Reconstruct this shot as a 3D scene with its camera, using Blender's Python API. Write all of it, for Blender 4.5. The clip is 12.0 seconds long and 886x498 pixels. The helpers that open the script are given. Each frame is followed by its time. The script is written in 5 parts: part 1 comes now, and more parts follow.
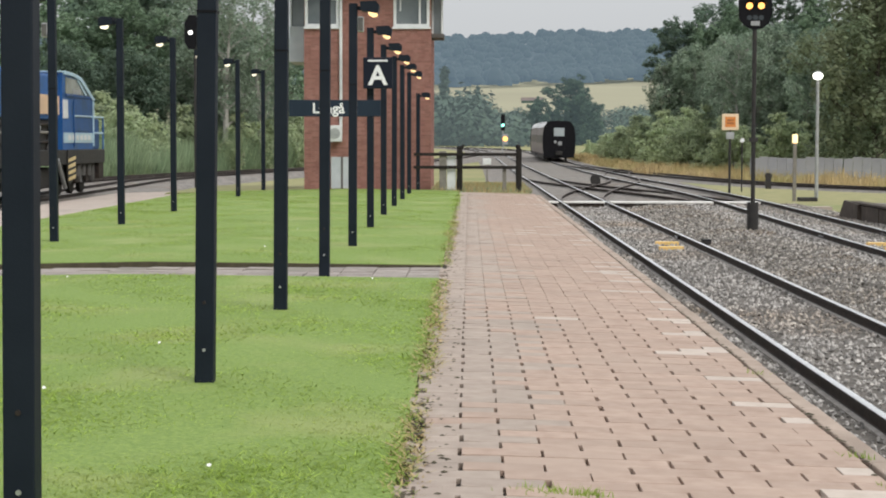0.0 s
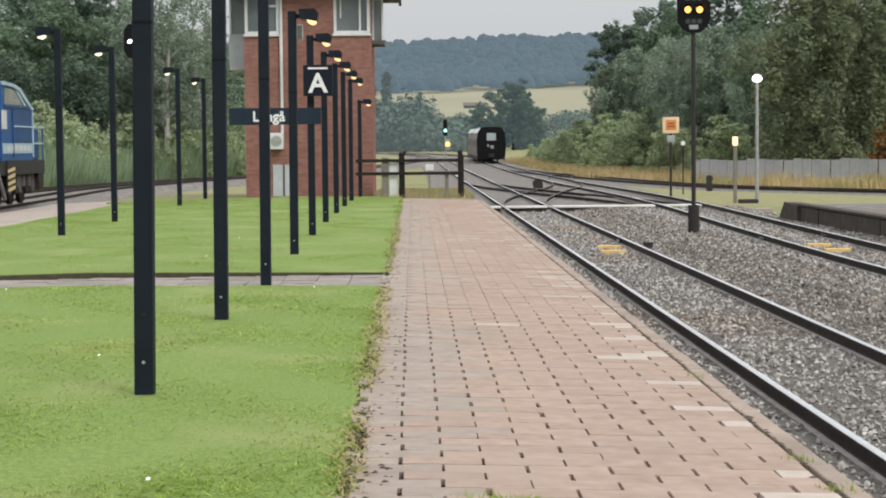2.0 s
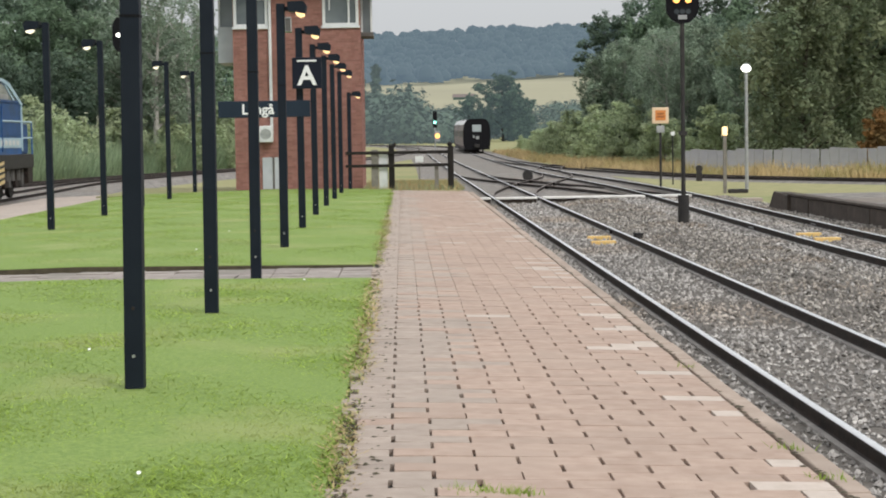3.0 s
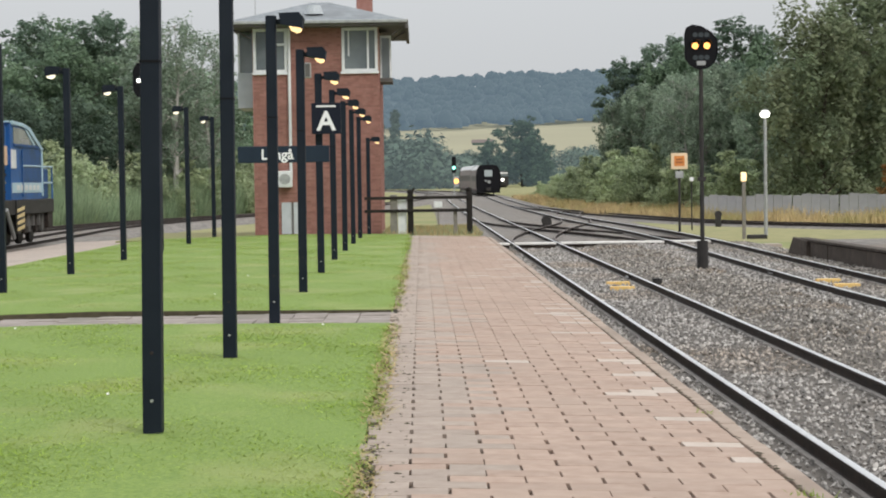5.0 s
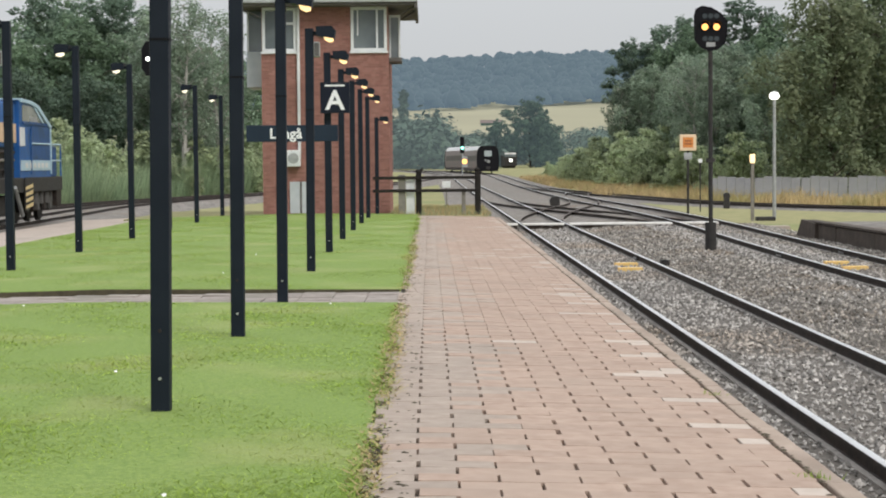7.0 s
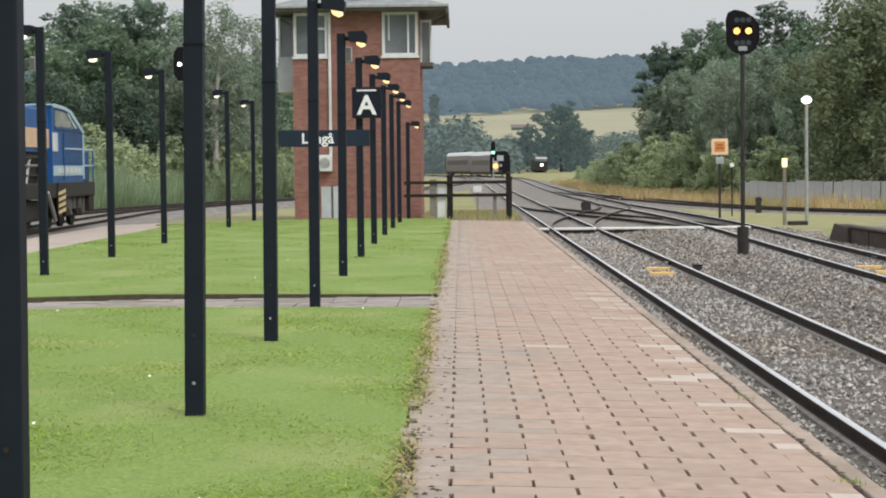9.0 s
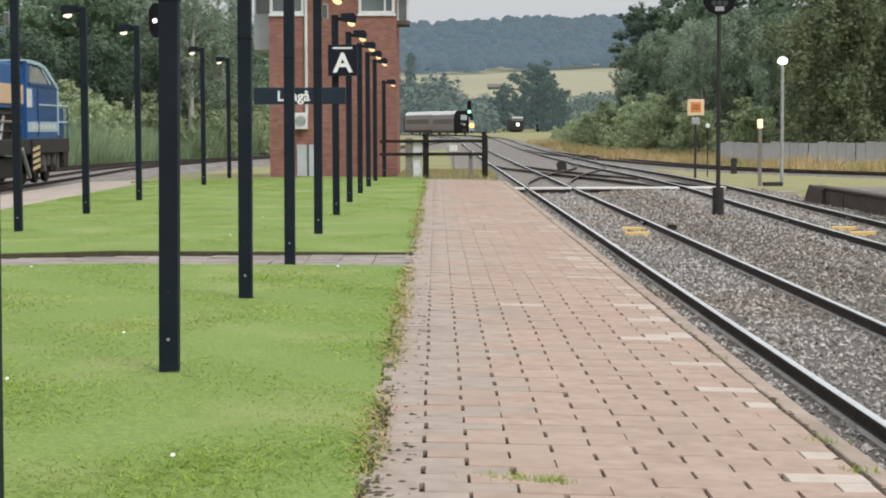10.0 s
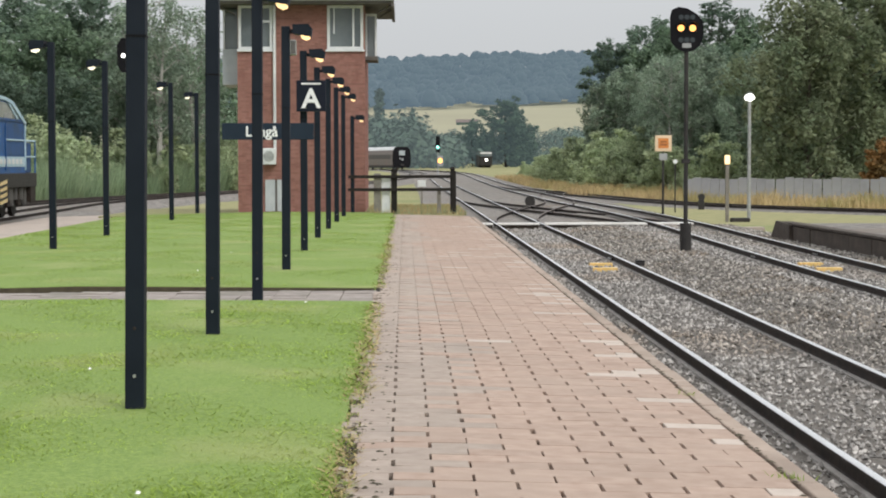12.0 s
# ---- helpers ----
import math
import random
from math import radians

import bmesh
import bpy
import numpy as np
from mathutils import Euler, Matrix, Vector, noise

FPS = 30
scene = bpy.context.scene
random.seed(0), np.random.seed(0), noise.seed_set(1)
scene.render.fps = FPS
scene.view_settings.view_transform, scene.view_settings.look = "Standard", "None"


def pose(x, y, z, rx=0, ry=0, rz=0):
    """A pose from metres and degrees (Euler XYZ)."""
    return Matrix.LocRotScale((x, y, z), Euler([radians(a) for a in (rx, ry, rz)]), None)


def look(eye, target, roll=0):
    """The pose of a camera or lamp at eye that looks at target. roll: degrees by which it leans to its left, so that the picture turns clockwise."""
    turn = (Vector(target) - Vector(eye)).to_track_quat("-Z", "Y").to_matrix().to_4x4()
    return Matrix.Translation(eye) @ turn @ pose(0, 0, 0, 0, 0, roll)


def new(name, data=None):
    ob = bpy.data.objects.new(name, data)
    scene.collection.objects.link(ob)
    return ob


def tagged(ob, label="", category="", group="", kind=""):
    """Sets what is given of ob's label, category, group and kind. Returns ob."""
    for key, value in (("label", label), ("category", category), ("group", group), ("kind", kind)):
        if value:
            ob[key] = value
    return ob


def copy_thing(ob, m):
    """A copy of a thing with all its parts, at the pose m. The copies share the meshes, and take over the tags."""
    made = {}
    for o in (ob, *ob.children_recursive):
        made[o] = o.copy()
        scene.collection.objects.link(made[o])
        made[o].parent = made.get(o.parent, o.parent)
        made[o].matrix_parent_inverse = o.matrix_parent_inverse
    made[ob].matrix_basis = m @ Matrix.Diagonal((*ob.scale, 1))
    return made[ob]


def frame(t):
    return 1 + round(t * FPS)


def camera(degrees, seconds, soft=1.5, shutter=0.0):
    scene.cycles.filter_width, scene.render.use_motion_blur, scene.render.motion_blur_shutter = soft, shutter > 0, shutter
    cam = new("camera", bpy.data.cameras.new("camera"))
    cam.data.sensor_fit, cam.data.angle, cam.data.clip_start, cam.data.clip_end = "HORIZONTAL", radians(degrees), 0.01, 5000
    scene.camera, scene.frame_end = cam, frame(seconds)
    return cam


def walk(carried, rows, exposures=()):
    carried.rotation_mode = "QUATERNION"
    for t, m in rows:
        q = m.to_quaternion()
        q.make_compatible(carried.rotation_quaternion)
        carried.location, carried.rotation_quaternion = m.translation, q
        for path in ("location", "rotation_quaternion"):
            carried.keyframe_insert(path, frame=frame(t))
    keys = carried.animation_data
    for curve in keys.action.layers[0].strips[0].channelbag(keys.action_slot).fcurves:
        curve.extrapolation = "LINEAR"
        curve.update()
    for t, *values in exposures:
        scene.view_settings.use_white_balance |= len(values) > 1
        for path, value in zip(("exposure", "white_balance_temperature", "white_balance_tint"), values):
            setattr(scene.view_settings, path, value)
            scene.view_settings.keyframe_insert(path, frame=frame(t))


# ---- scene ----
EYE = 1.55
cam = camera(27.45, 12.0, soft=1.95)
# seconds, yaw, pitch, roll, sway to the side, sway up: held by hand on one spot
ROWS = [
    (0.0, 0.835, -3.412, -0.104, -0.027, -0.015),
    (0.5, 0.399, -3.856, 0.220, -0.010, -0.010),
    (0.6, -0.160, -4.318, 0.230, -0.013, -0.012),
    (0.7, -1.050, -6.330, 0.100, -0.018, -0.012),
    (0.9, -0.920, -5.500, 0.220, -0.016, -0.006),
    (1.0, -0.794, -5.329, 0.315, -0.014, -0.003),
    (1.5, -1.325, -4.274, 0.565, -0.003, 0.001),
    (2.0, -0.968, -3.243, 0.555, 0.003, 0.001),
    (2.5, -1.276, -3.756, 0.794, 0.007, 0.0),
    (3.0, -1.289, -3.507, 0.927, 0.009, 0.001),
    (4.8, -0.972, -2.304, 0.800, 0.012, 0.0),
    (5.0, -0.692, -2.070, 0.851, 0.011, 0.001),
    (5.5, 0.044, -2.229, 0.620, 0.0, 0.0),
    (6.0, -0.367, -2.260, 0.520, 0.007, 0.001),
    (6.5, -0.269, -2.479, 0.520, 0.002, 0.003),
    (6.7, -0.371, -2.693, 0.529, 0.007, 0.001),
    (8.3, -0.500, -2.506, 0.516, 0.002, -0.006),
    (8.5, 0.429, -2.453, 0.569, -0.010, -0.006),
    (9.0, 0.538, -2.535, 0.604, -0.009, -0.002),
    (9.5, -0.131, -2.653, 0.591, -0.005, -0.003),
    (10.0, -0.216, -3.830, 0.232, -0.006, -0.011),
    (10.5, -0.968, -3.619, 0.315, 0.004, -0.005),
    (11.0, -1.120, -2.915, -0.181, -0.003, -0.005),
    (11.5, -0.867, -2.225, -0.145, -0.012, -0.007),
    (12.0, -1.206, -2.722, 0.122, 0.001, -0.003),
]
walk(cam, [(t, pose(sx, 0, EYE + sz, 90 + pitch, roll, yaw)) for t, yaw, pitch, roll, sx, sz in ROWS])

# ---- light: overcast day ----
world = bpy.data.worlds.new("overcast_sky")
scene.world = world
world.use_nodes = True
wn = world.node_tree
wbg = wn.nodes["Background"]
sky = wn.nodes.new("ShaderNodeTexSky")
sky.sky_type, sky.sun_disc = "NISHITA", False
sky.sun_elevation, sky.sun_rotation = radians(39), radians(141)
sky.air_density, sky.dust_density = 1.0, 6.0
cloud = wn.nodes.new("ShaderNodeMix")
cloud.data_type = "RGBA"
cloud.inputs[0].default_value = 0.93
zenith = wn.nodes.new("ShaderNodeMix")
zenith.data_type = "RGBA"
zenith.inputs[6].default_value = (4.9, 5.05, 5.2, 1)
zenith.inputs[7].default_value = (12.2, 12.6, 13.0, 1)
up = wn.nodes.new("ShaderNodeSeparateXYZ")
wn.links.new(wn.nodes.new("ShaderNodeTexCoord").outputs["Generated"], up.inputs[0])
wn.links.new(up.outputs[2], zenith.inputs[0])
wn.links.new(zenith.outputs[2], cloud.inputs[7])
wn.links.new(sky.outputs[0], cloud.inputs[6])
wn.links.new(cloud.outputs[2], wbg.inputs[0])
wbg.inputs[1].default_value = 0.11
sun = new("sun", bpy.data.lights.new("sun", "SUN"))
sun.data.energy, sun.data.angle, sun.data.color = 1.4, radians(25), (1.0, 0.97, 0.92)
sun.matrix_world = look((20, -25, 26), (0, 0, 0))
scene.view_settings.exposure = 0.1


# ---- materials ----
def mat(name, c1, c2, scale=4.0, rough=0.8, bump=0.0, fine=60.0, metal=0.0, glow=None, per_object=0.0, per_island=0.0, world_space=False, c3=None, big=0.6, stretch=(1, 1, 1), spec=0.5, thin=0.0):
    """Two-scale mottled surface: c1 to c2 by noise, c3 in large stains, fine relief."""
    m = bpy.data.materials.new(name)
    m.use_nodes = True
    nt = m.node_tree
    bsdf = nt.nodes["Principled BSDF"]
    bsdf.inputs["Roughness"].default_value = rough
    bsdf.inputs["Metallic"].default_value = metal
    bsdf.inputs["Specular IOR Level"].default_value = spec
    if world_space:
        co = nt.nodes.new("ShaderNodeNewGeometry").outputs["Position"]
    else:
        co = nt.nodes.new("ShaderNodeTexCoord").outputs["Object"]
    mp = nt.nodes.new("ShaderNodeMapping")
    mp.inputs["Scale"].default_value = stretch
    nt.links.new(co, mp.inputs[0])
    co = mp.outputs[0]

    def tex(s, detail):
        n = nt.nodes.new("ShaderNodeTexNoise")
        n.inputs["Scale"].default_value = s
        n.inputs["Detail"].default_value = detail
        nt.links.new(co, n.inputs["Vector"])
        return n.outputs[0]

    def mix(fac, a, b, sharp=None):
        n = nt.nodes.new("ShaderNodeMix")
        n.data_type = "RGBA"
        if sharp:
            r = nt.nodes.new("ShaderNodeMapRange")
            r.inputs[1].default_value, r.inputs[2].default_value = sharp
            nt.links.new(fac, r.inputs[0])
            fac = r.outputs[0]
        nt.links.new(fac, n.inputs[0])
        for i, v in ((6, a), (7, b)):
            if isinstance(v, tuple):
                n.inputs[i].default_value = (*v, 1)
            else:
                nt.links.new(v, n.inputs[i])
        return n.outputs[2]

    col = mix(tex(scale, 4), c1, c2, (0.3, 0.7))
    if c3:
        col = mix(tex(big, 3), col, c3, (0.5, 0.75))
    for amount, out in ((per_object, "obj"), (per_island, "isl")):
        if amount:
            if out == "obj":
                rnd = nt.nodes.new("ShaderNodeObjectInfo").outputs["Random"]
            else:
                rnd = nt.nodes.new("ShaderNodeNewGeometry").outputs["Random Per Island"]
            hsv = nt.nodes.new("ShaderNodeHueSaturation")
            r = nt.nodes.new("ShaderNodeMapRange")
            r.inputs[3].default_value, r.inputs[4].default_value = 1 - amount, 1 + amount
            nt.links.new(rnd, r.inputs[0])
            nt.links.new(r.outputs[0], hsv.inputs["Value"])
            nt.links.new(col, hsv.inputs["Color"])
            col = hsv.outputs[0]
    nt.links.new(col, bsdf.inputs["Base Color"])
    if thin:
        tl = nt.nodes.new("ShaderNodeBsdfTranslucent")
        nt.links.new(col, tl.inputs["Color"])
        ms = nt.nodes.new("ShaderNodeMixShader")
        ms.inputs[0].default_value = thin
        nt.links.new(bsdf.outputs[0], ms.inputs[1])
        nt.links.new(tl.outputs[0], ms.inputs[2])
        nt.links.new(ms.outputs[0], nt.nodes["Material Output"].inputs[0])
    if bump:
        b = nt.nodes.new("ShaderNodeBump")
        b.inputs["Strength"].default_value = bump
        b.inputs["Distance"].default_value = 0.02
        nt.links.new(tex(fine, 3), b.inputs["Height"])
        nt.links.new(b.outputs[0], bsdf.inputs["Normal"])
    if glow:
        bsdf.inputs["Emission Color"].default_value = (*glow[:3], 1)
        bsdf.inputs["Emission Strength"].default_value = glow[3]
    return m


M = {
    "paver": mat("paver", (0.368, 0.267, 0.212), (0.447, 0.338, 0.275), 9, 0.9, 0.3, 90, per_object=0.06, per_island=0.06, world_space=True, c3=(0.385, 0.295, 0.24), big=0.9, spec=0.25),
    "paver_grey": mat("paver_grey", (0.34, 0.274, 0.23), (0.415, 0.343, 0.29), 9, 0.9, 0.3, 90, per_object=0.06, world_space=True, c3=(0.31, 0.26, 0.22), big=0.9, spec=0.25),
    "paver_pale": mat("paver_pale", (0.46, 0.385, 0.325), (0.54, 0.46, 0.4), 12, 0.9, 0.25, 90, per_object=0.06, world_space=True),
    "joint": mat("joint", (0.035, 0.03, 0.025), (0.07, 0.058, 0.045), 6, 0.95, 0.3, 60, world_space=True),
    "coping": mat("coping", (0.34, 0.265, 0.215), (0.43, 0.345, 0.285), 5, 0.9, 0.4, 70, world_space=True, c3=(0.27, 0.22, 0.18), spec=0.25, per_object=0.06),
    "turf": mat("turf", (0.14, 0.225, 0.042), (0.255, 0.345, 0.08), 38, 0.9, 0.5, 120, world_space=True, c3=(0.29, 0.335, 0.11), big=0.7),
    "blade": mat("blade", (0.26, 0.365, 0.07), (0.335, 0.43, 0.1), 2, 0.7, per_island=0.17, world_space=True, c3=(0.39, 0.43, 0.145), big=0.7, spec=0.25, thin=0.5),
    "clover": mat("clover", (0.38, 0.52, 0.09), (0.48, 0.61, 0.15), 3, 0.7, per_island=0.14, world_space=True, spec=0.25, thin=0.5),
    "footpath_stone": mat("footpath_stone", (0.25, 0.215, 0.19), (0.35, 0.305, 0.275), 8, 0.9, 0.3, 60, per_object=0.16, world_space=True, c3=(0.2, 0.185, 0.15), big=1.1),
    "path": mat("path", (0.39, 0.32, 0.27), (0.49, 0.41, 0.35), 8, 0.9, 0.3, 60, world_space=True, c3=(0.34, 0.29, 0.25), big=0.7),
    "ballast": mat("ballast", (0.13, 0.12, 0.11), (0.3, 0.275, 0.25), 3.2, 0.95, 1.0, 9, world_space=True, c3=(0.2, 0.165, 0.135), big=0.3, spec=0.2),
    # bed below the loose stones, with the shade of their gaps in its colour
    "ballast_gap_shade": mat("ballast_gap_shade", (0.085, 0.078, 0.07), (0.19, 0.17, 0.15), 16, 0.95, 0.9, 30, world_space=True, spec=0.2),
    "stone_brown": mat("stone_brown", (0.2, 0.185, 0.165), (0.38, 0.35, 0.315), 5, 0.9, 0.0, per_island=0.6, world_space=True, c3=(0.27, 0.215, 0.165), big=0.35, spec=0.25),
    "stone": mat("stone", (0.26, 0.245, 0.23), (0.45, 0.425, 0.4), 5, 0.9, 0.0, per_island=0.6, world_space=True, c3=(0.33, 0.27, 0.215), big=0.25, spec=0.25),
    "ground": mat("ground", (0.22, 0.22, 0.09), (0.32, 0.29, 0.14), 1.5, 0.95, 0.6, 12, world_space=True, c3=(0.16, 0.2, 0.06), big=0.09),
    "rail_side": mat("rail_side", (0.014, 0.011, 0.01), (0.04, 0.028, 0.022), 8, 0.7, 0.2, 50, spec=0.3),
    "rail_top": mat("rail_top", (0.74, 0.74, 0.75), (0.86, 0.86, 0.87), 8, 0.28, 0.0, metal=0.55),
    "rail_foot": mat("rail_foot", (0.2, 0.18, 0.165), (0.32, 0.295, 0.27), 6, 0.8, 0.2, 40),
    "rail_dull": mat("rail_dull", (0.10, 0.075, 0.06), (0.16, 0.12, 0.1), 8, 0.5, 0.1, 50, metal=0.3),
    "sleeper": mat("sleeper", (0.2, 0.18, 0.165), (0.3, 0.28, 0.25), 6, 0.9, 0.3, 40),
    "black_post": mat("black_post", (0.005, 0.009, 0.017), (0.008, 0.013, 0.022), 5, 0.6, 0.05, 60, c3=(0.011, 0.016, 0.025), big=1.2, spec=0.22),
    "bolt": mat("bolt", (0.4, 0.4, 0.42), (0.55, 0.55, 0.56), 20, 0.4, metal=0.8),
    "lamp_glass": mat("lamp_glass", (0.9, 0.7, 0.4), (0.9, 0.75, 0.5), 8, 0.3, glow=(1.0, 0.66, 0.32, 1.3)),
    "white_light": mat("white_light", (0.9, 0.9, 0.9), (0.9, 0.9, 0.9), 8, 0.3, glow=(1.0, 0.97, 0.9, 3.5)),
    "amber_light": mat("amber_light", (0.9, 0.5, 0.1), (0.9, 0.5, 0.1), 8, 0.3, glow=(1.0, 0.44, 0.12, 2.2)),
    "green_light": mat("green_light", (0.2, 0.9, 0.7), (0.2, 0.9, 0.7), 8, 0.3, glow=(0.35, 1.0, 0.8, 2.5)),
    "sign_navy": mat("sign_navy", (0.003, 0.006, 0.016), (0.005, 0.008, 0.019), 3, 0.5, spec=0.25),
    "sign_white": mat("sign_white", (0.75, 0.76, 0.78), (0.82, 0.82, 0.83), 6, 0.5),
    "sign_blue": mat("sign_blue", (0.008, 0.018, 0.035), (0.012, 0.024, 0.043), 3, 0.5, spec=0.3),
    "brick": mat("brick", (0.275, 0.132, 0.11), (0.35, 0.185, 0.156), 5, 0.9, 0.2, 60, per_island=0.16, c3=(0.27, 0.135, 0.11), spec=0.25),
    "mortar": mat("mortar", (0.285, 0.165, 0.135), (0.345, 0.21, 0.172), 8, 0.95, 0.2, 60),
    "white_frame": mat("white_frame", (0.6, 0.62, 0.63), (0.72, 0.73, 0.73), 5, 0.5, c3=(0.5, 0.52, 0.53)),
    "grey_panel": mat("grey_panel", (0.42, 0.45, 0.48), (0.52, 0.55, 0.57), 3, 0.6, 0.05, c3=(0.36, 0.39, 0.41)),
    "roof_felt": mat("roof_felt", (0.2, 0.22, 0.235), (0.28, 0.3, 0.315), 4, 0.8, 0.2, 40, c3=(0.17, 0.18, 0.19)),
    "soffit": mat("soffit", (0.09, 0.085, 0.08), (0.13, 0.12, 0.11), 4, 0.8),
    "wood_dark": mat("wood_dark", (0.012, 0.0105, 0.0095), (0.026, 0.022, 0.019), 6, 0.8, 0.3, 50, stretch=(1, 1, 0.3), spec=0.25),
    "wood_grey": mat("wood_grey", (0.16, 0.15, 0.13), (0.24, 0.22, 0.19), 6, 0.85, 0.3, 50),
    "steel_grey": mat("steel_grey", (0.3, 0.31, 0.31), (0.42, 0.43, 0.43), 6, 0.5, metal=0.4),
    "yellow": mat("yellow", (0.72, 0.45, 0.13), (0.84, 0.58, 0.24), 10, 0.6, c3=(0.6, 0.42, 0.12), big=3),
    "orange": mat("orange", (0.6, 0.2, 0.045), (0.68, 0.26, 0.065), 10, 0.5),
    "rust_mark": mat("rust_mark", (0.3, 0.1, 0.03), (0.36, 0.13, 0.04), 10, 0.6),
    "lamp_white": mat("lamp_white", (0.9, 0.85, 0.75), (0.9, 0.85, 0.75), 8, 0.3, glow=(1.0, 0.88, 0.68, 1.3)),
    "sign_cream": mat("sign_cream", (0.72, 0.55, 0.36), (0.78, 0.6, 0.42), 10, 0.5),
    "crossing": mat("crossing", (0.72, 0.7, 0.66), (0.82, 0.8, 0.77), 5, 0.85, 0.2, 40, c3=(0.6, 0.57, 0.52), big=2),
    "dark_timber": mat("dark_timber", (0.05, 0.038, 0.03), (0.085, 0.065, 0.052), 4, 0.9, 0.4, 30),
    "concrete": mat("concrete", (0.3, 0.29, 0.28), (0.4, 0.39, 0.37), 2, 0.9, 0.2, 40, c3=(0.25, 0.24, 0.22)),
    "wall_grey": mat("wall_grey", (0.25, 0.25, 0.265), (0.34, 0.34, 0.35), 1.2, 0.9, 0.2, 40, per_object=0.08, per_island=0.06, c3=(0.22, 0.22, 0.21)),
    "loco_blue": mat("loco_blue", (0.011, 0.085, 0.28), (0.018, 0.11, 0.35), 2, 0.45, c3=(0.025, 0.07, 0.17), big=1.2),
    "loco_deep": mat("loco_deep", (0.007, 0.06, 0.2), (0.011, 0.075, 0.24), 2, 0.5, c3=(0.014, 0.05, 0.12), big=1.5),
    "cab_glass": mat("cab_glass", (0.12, 0.14, 0.15), (0.24, 0.27, 0.28), 1.2, 0.08),
    "hazard_cream": mat("hazard_cream", (0.62, 0.48, 0.22), (0.72, 0.57, 0.3), 8, 0.6),
    "loco_light": mat("loco_light", (0.35, 0.5, 0.6), (0.45, 0.6, 0.68), 3, 0.4),
    "loco_peach": mat("loco_peach", (0.6, 0.42, 0.27), (0.68, 0.48, 0.32), 3, 0.5),
    "under": mat("under", (0.012, 0.011, 0.011), (0.03, 0.026, 0.023), 6, 0.7, 0.2, 40),
    "rubber": mat("rubber", (0.006, 0.006, 0.008), (0.01, 0.01, 0.012), 6, 0.6, spec=0.12),
    "train_side": mat("train_side", (0.15, 0.125, 0.12), (0.2, 0.165, 0.16), 2, 0.5, c3=(0.21, 0.15, 0.145)),
    "train_roof": mat("train_roof", (0.66, 0.66, 0.67), (0.76, 0.76, 0.77), 2, 0.5),
    "glass": mat("glass", (0.03, 0.04, 0.045), (0.045, 0.055, 0.06), 2, 0.06),
    "window_pale": mat("window_pale", (0.10, 0.12, 0.13), (0.2, 0.225, 0.235), 0.9, 0.06),
    # glass coloured pale, the sky's reflection painted into its base
    "window_sky": mat("window_sky", (0.32, 0.37, 0.38), (0.42, 0.46, 0.47), 1.2, 0.1),
    "soil": mat("soil", (0.05, 0.04, 0.025), (0.1, 0.085, 0.05), 8, 0.95, 0.5, 30, world_space=True),
    "rust_weed": mat("rust_weed", (0.2, 0.16, 0.05), (0.36, 0.2, 0.09), 1.5, 0.8, per_island=0.3, world_space=True),
    "coach_glass": mat("coach_glass", (0.05, 0.045, 0.05), (0.08, 0.07, 0.075), 2, 0.45, spec=0.3),
    "concrete_dark": mat("concrete_dark", (0.07, 0.068, 0.065), (0.11, 0.105, 0.1), 4, 0.8, 0.2, 40),
    "bark": mat("bark", (0.05, 0.04, 0.03), (0.1, 0.085, 0.07), 5, 0.95, 0.5, 20),
    "birch": mat("birch", (0.3, 0.29, 0.26), (0.42, 0.4, 0.37), 5, 0.9, 0.3, 20),
    # greens below are lighter and bluer than real leaves, haze put into the colour
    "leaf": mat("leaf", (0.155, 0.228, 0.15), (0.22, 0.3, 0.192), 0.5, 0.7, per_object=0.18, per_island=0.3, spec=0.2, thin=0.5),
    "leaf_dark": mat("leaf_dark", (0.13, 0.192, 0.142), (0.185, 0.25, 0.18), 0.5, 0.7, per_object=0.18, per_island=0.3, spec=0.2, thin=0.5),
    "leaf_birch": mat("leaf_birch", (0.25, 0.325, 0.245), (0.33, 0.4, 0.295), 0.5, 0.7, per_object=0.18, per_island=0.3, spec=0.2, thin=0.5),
    "leaf_rust": mat("leaf_rust", (0.2, 0.14, 0.06), (0.33, 0.17, 0.06), 0.5, 0.7, per_object=0.18, per_island=0.32, spec=0.2, thin=0.45),
    "leaf_olive": mat("leaf_olive", (0.19, 0.25, 0.15), (0.28, 0.305, 0.185), 0.5, 0.7, per_object=0.18, per_island=0.3, spec=0.2, thin=0.5),
    "leaf_bush": mat("leaf_bush", (0.35, 0.42, 0.26), (0.45, 0.5, 0.305), 0.5, 0.7, per_object=0.18, per_island=0.3, spec=0.2, thin=0.5),
    "reeds": mat("reeds", (0.24, 0.33, 0.2), (0.33, 0.41, 0.25), 0.4, 0.75, thin=0.5, spec=0.2, per_island=0.3, world_space=True, c3=(0.2, 0.23, 0.08), big=0.12),
    "dry_grass": mat("dry_grass", (0.38, 0.28, 0.13), (0.5, 0.38, 0.2), 0.6, 0.8, per_island=0.25, world_space=True, c3=(0.26, 0.26, 0.09), big=0.15),
    "flower": mat("flower", (0.8, 0.8, 0.75), (0.85, 0.85, 0.8), 5, 0.7),
}


# distance haze is put into these far materials as a faint bluish glow
def far(name, c1, c2, haze, strength, scale, per_island=0.0):
    return mat(name, c1, c2, scale, 1.0, world_space=True, glow=(*haze, strength), per_island=per_island)


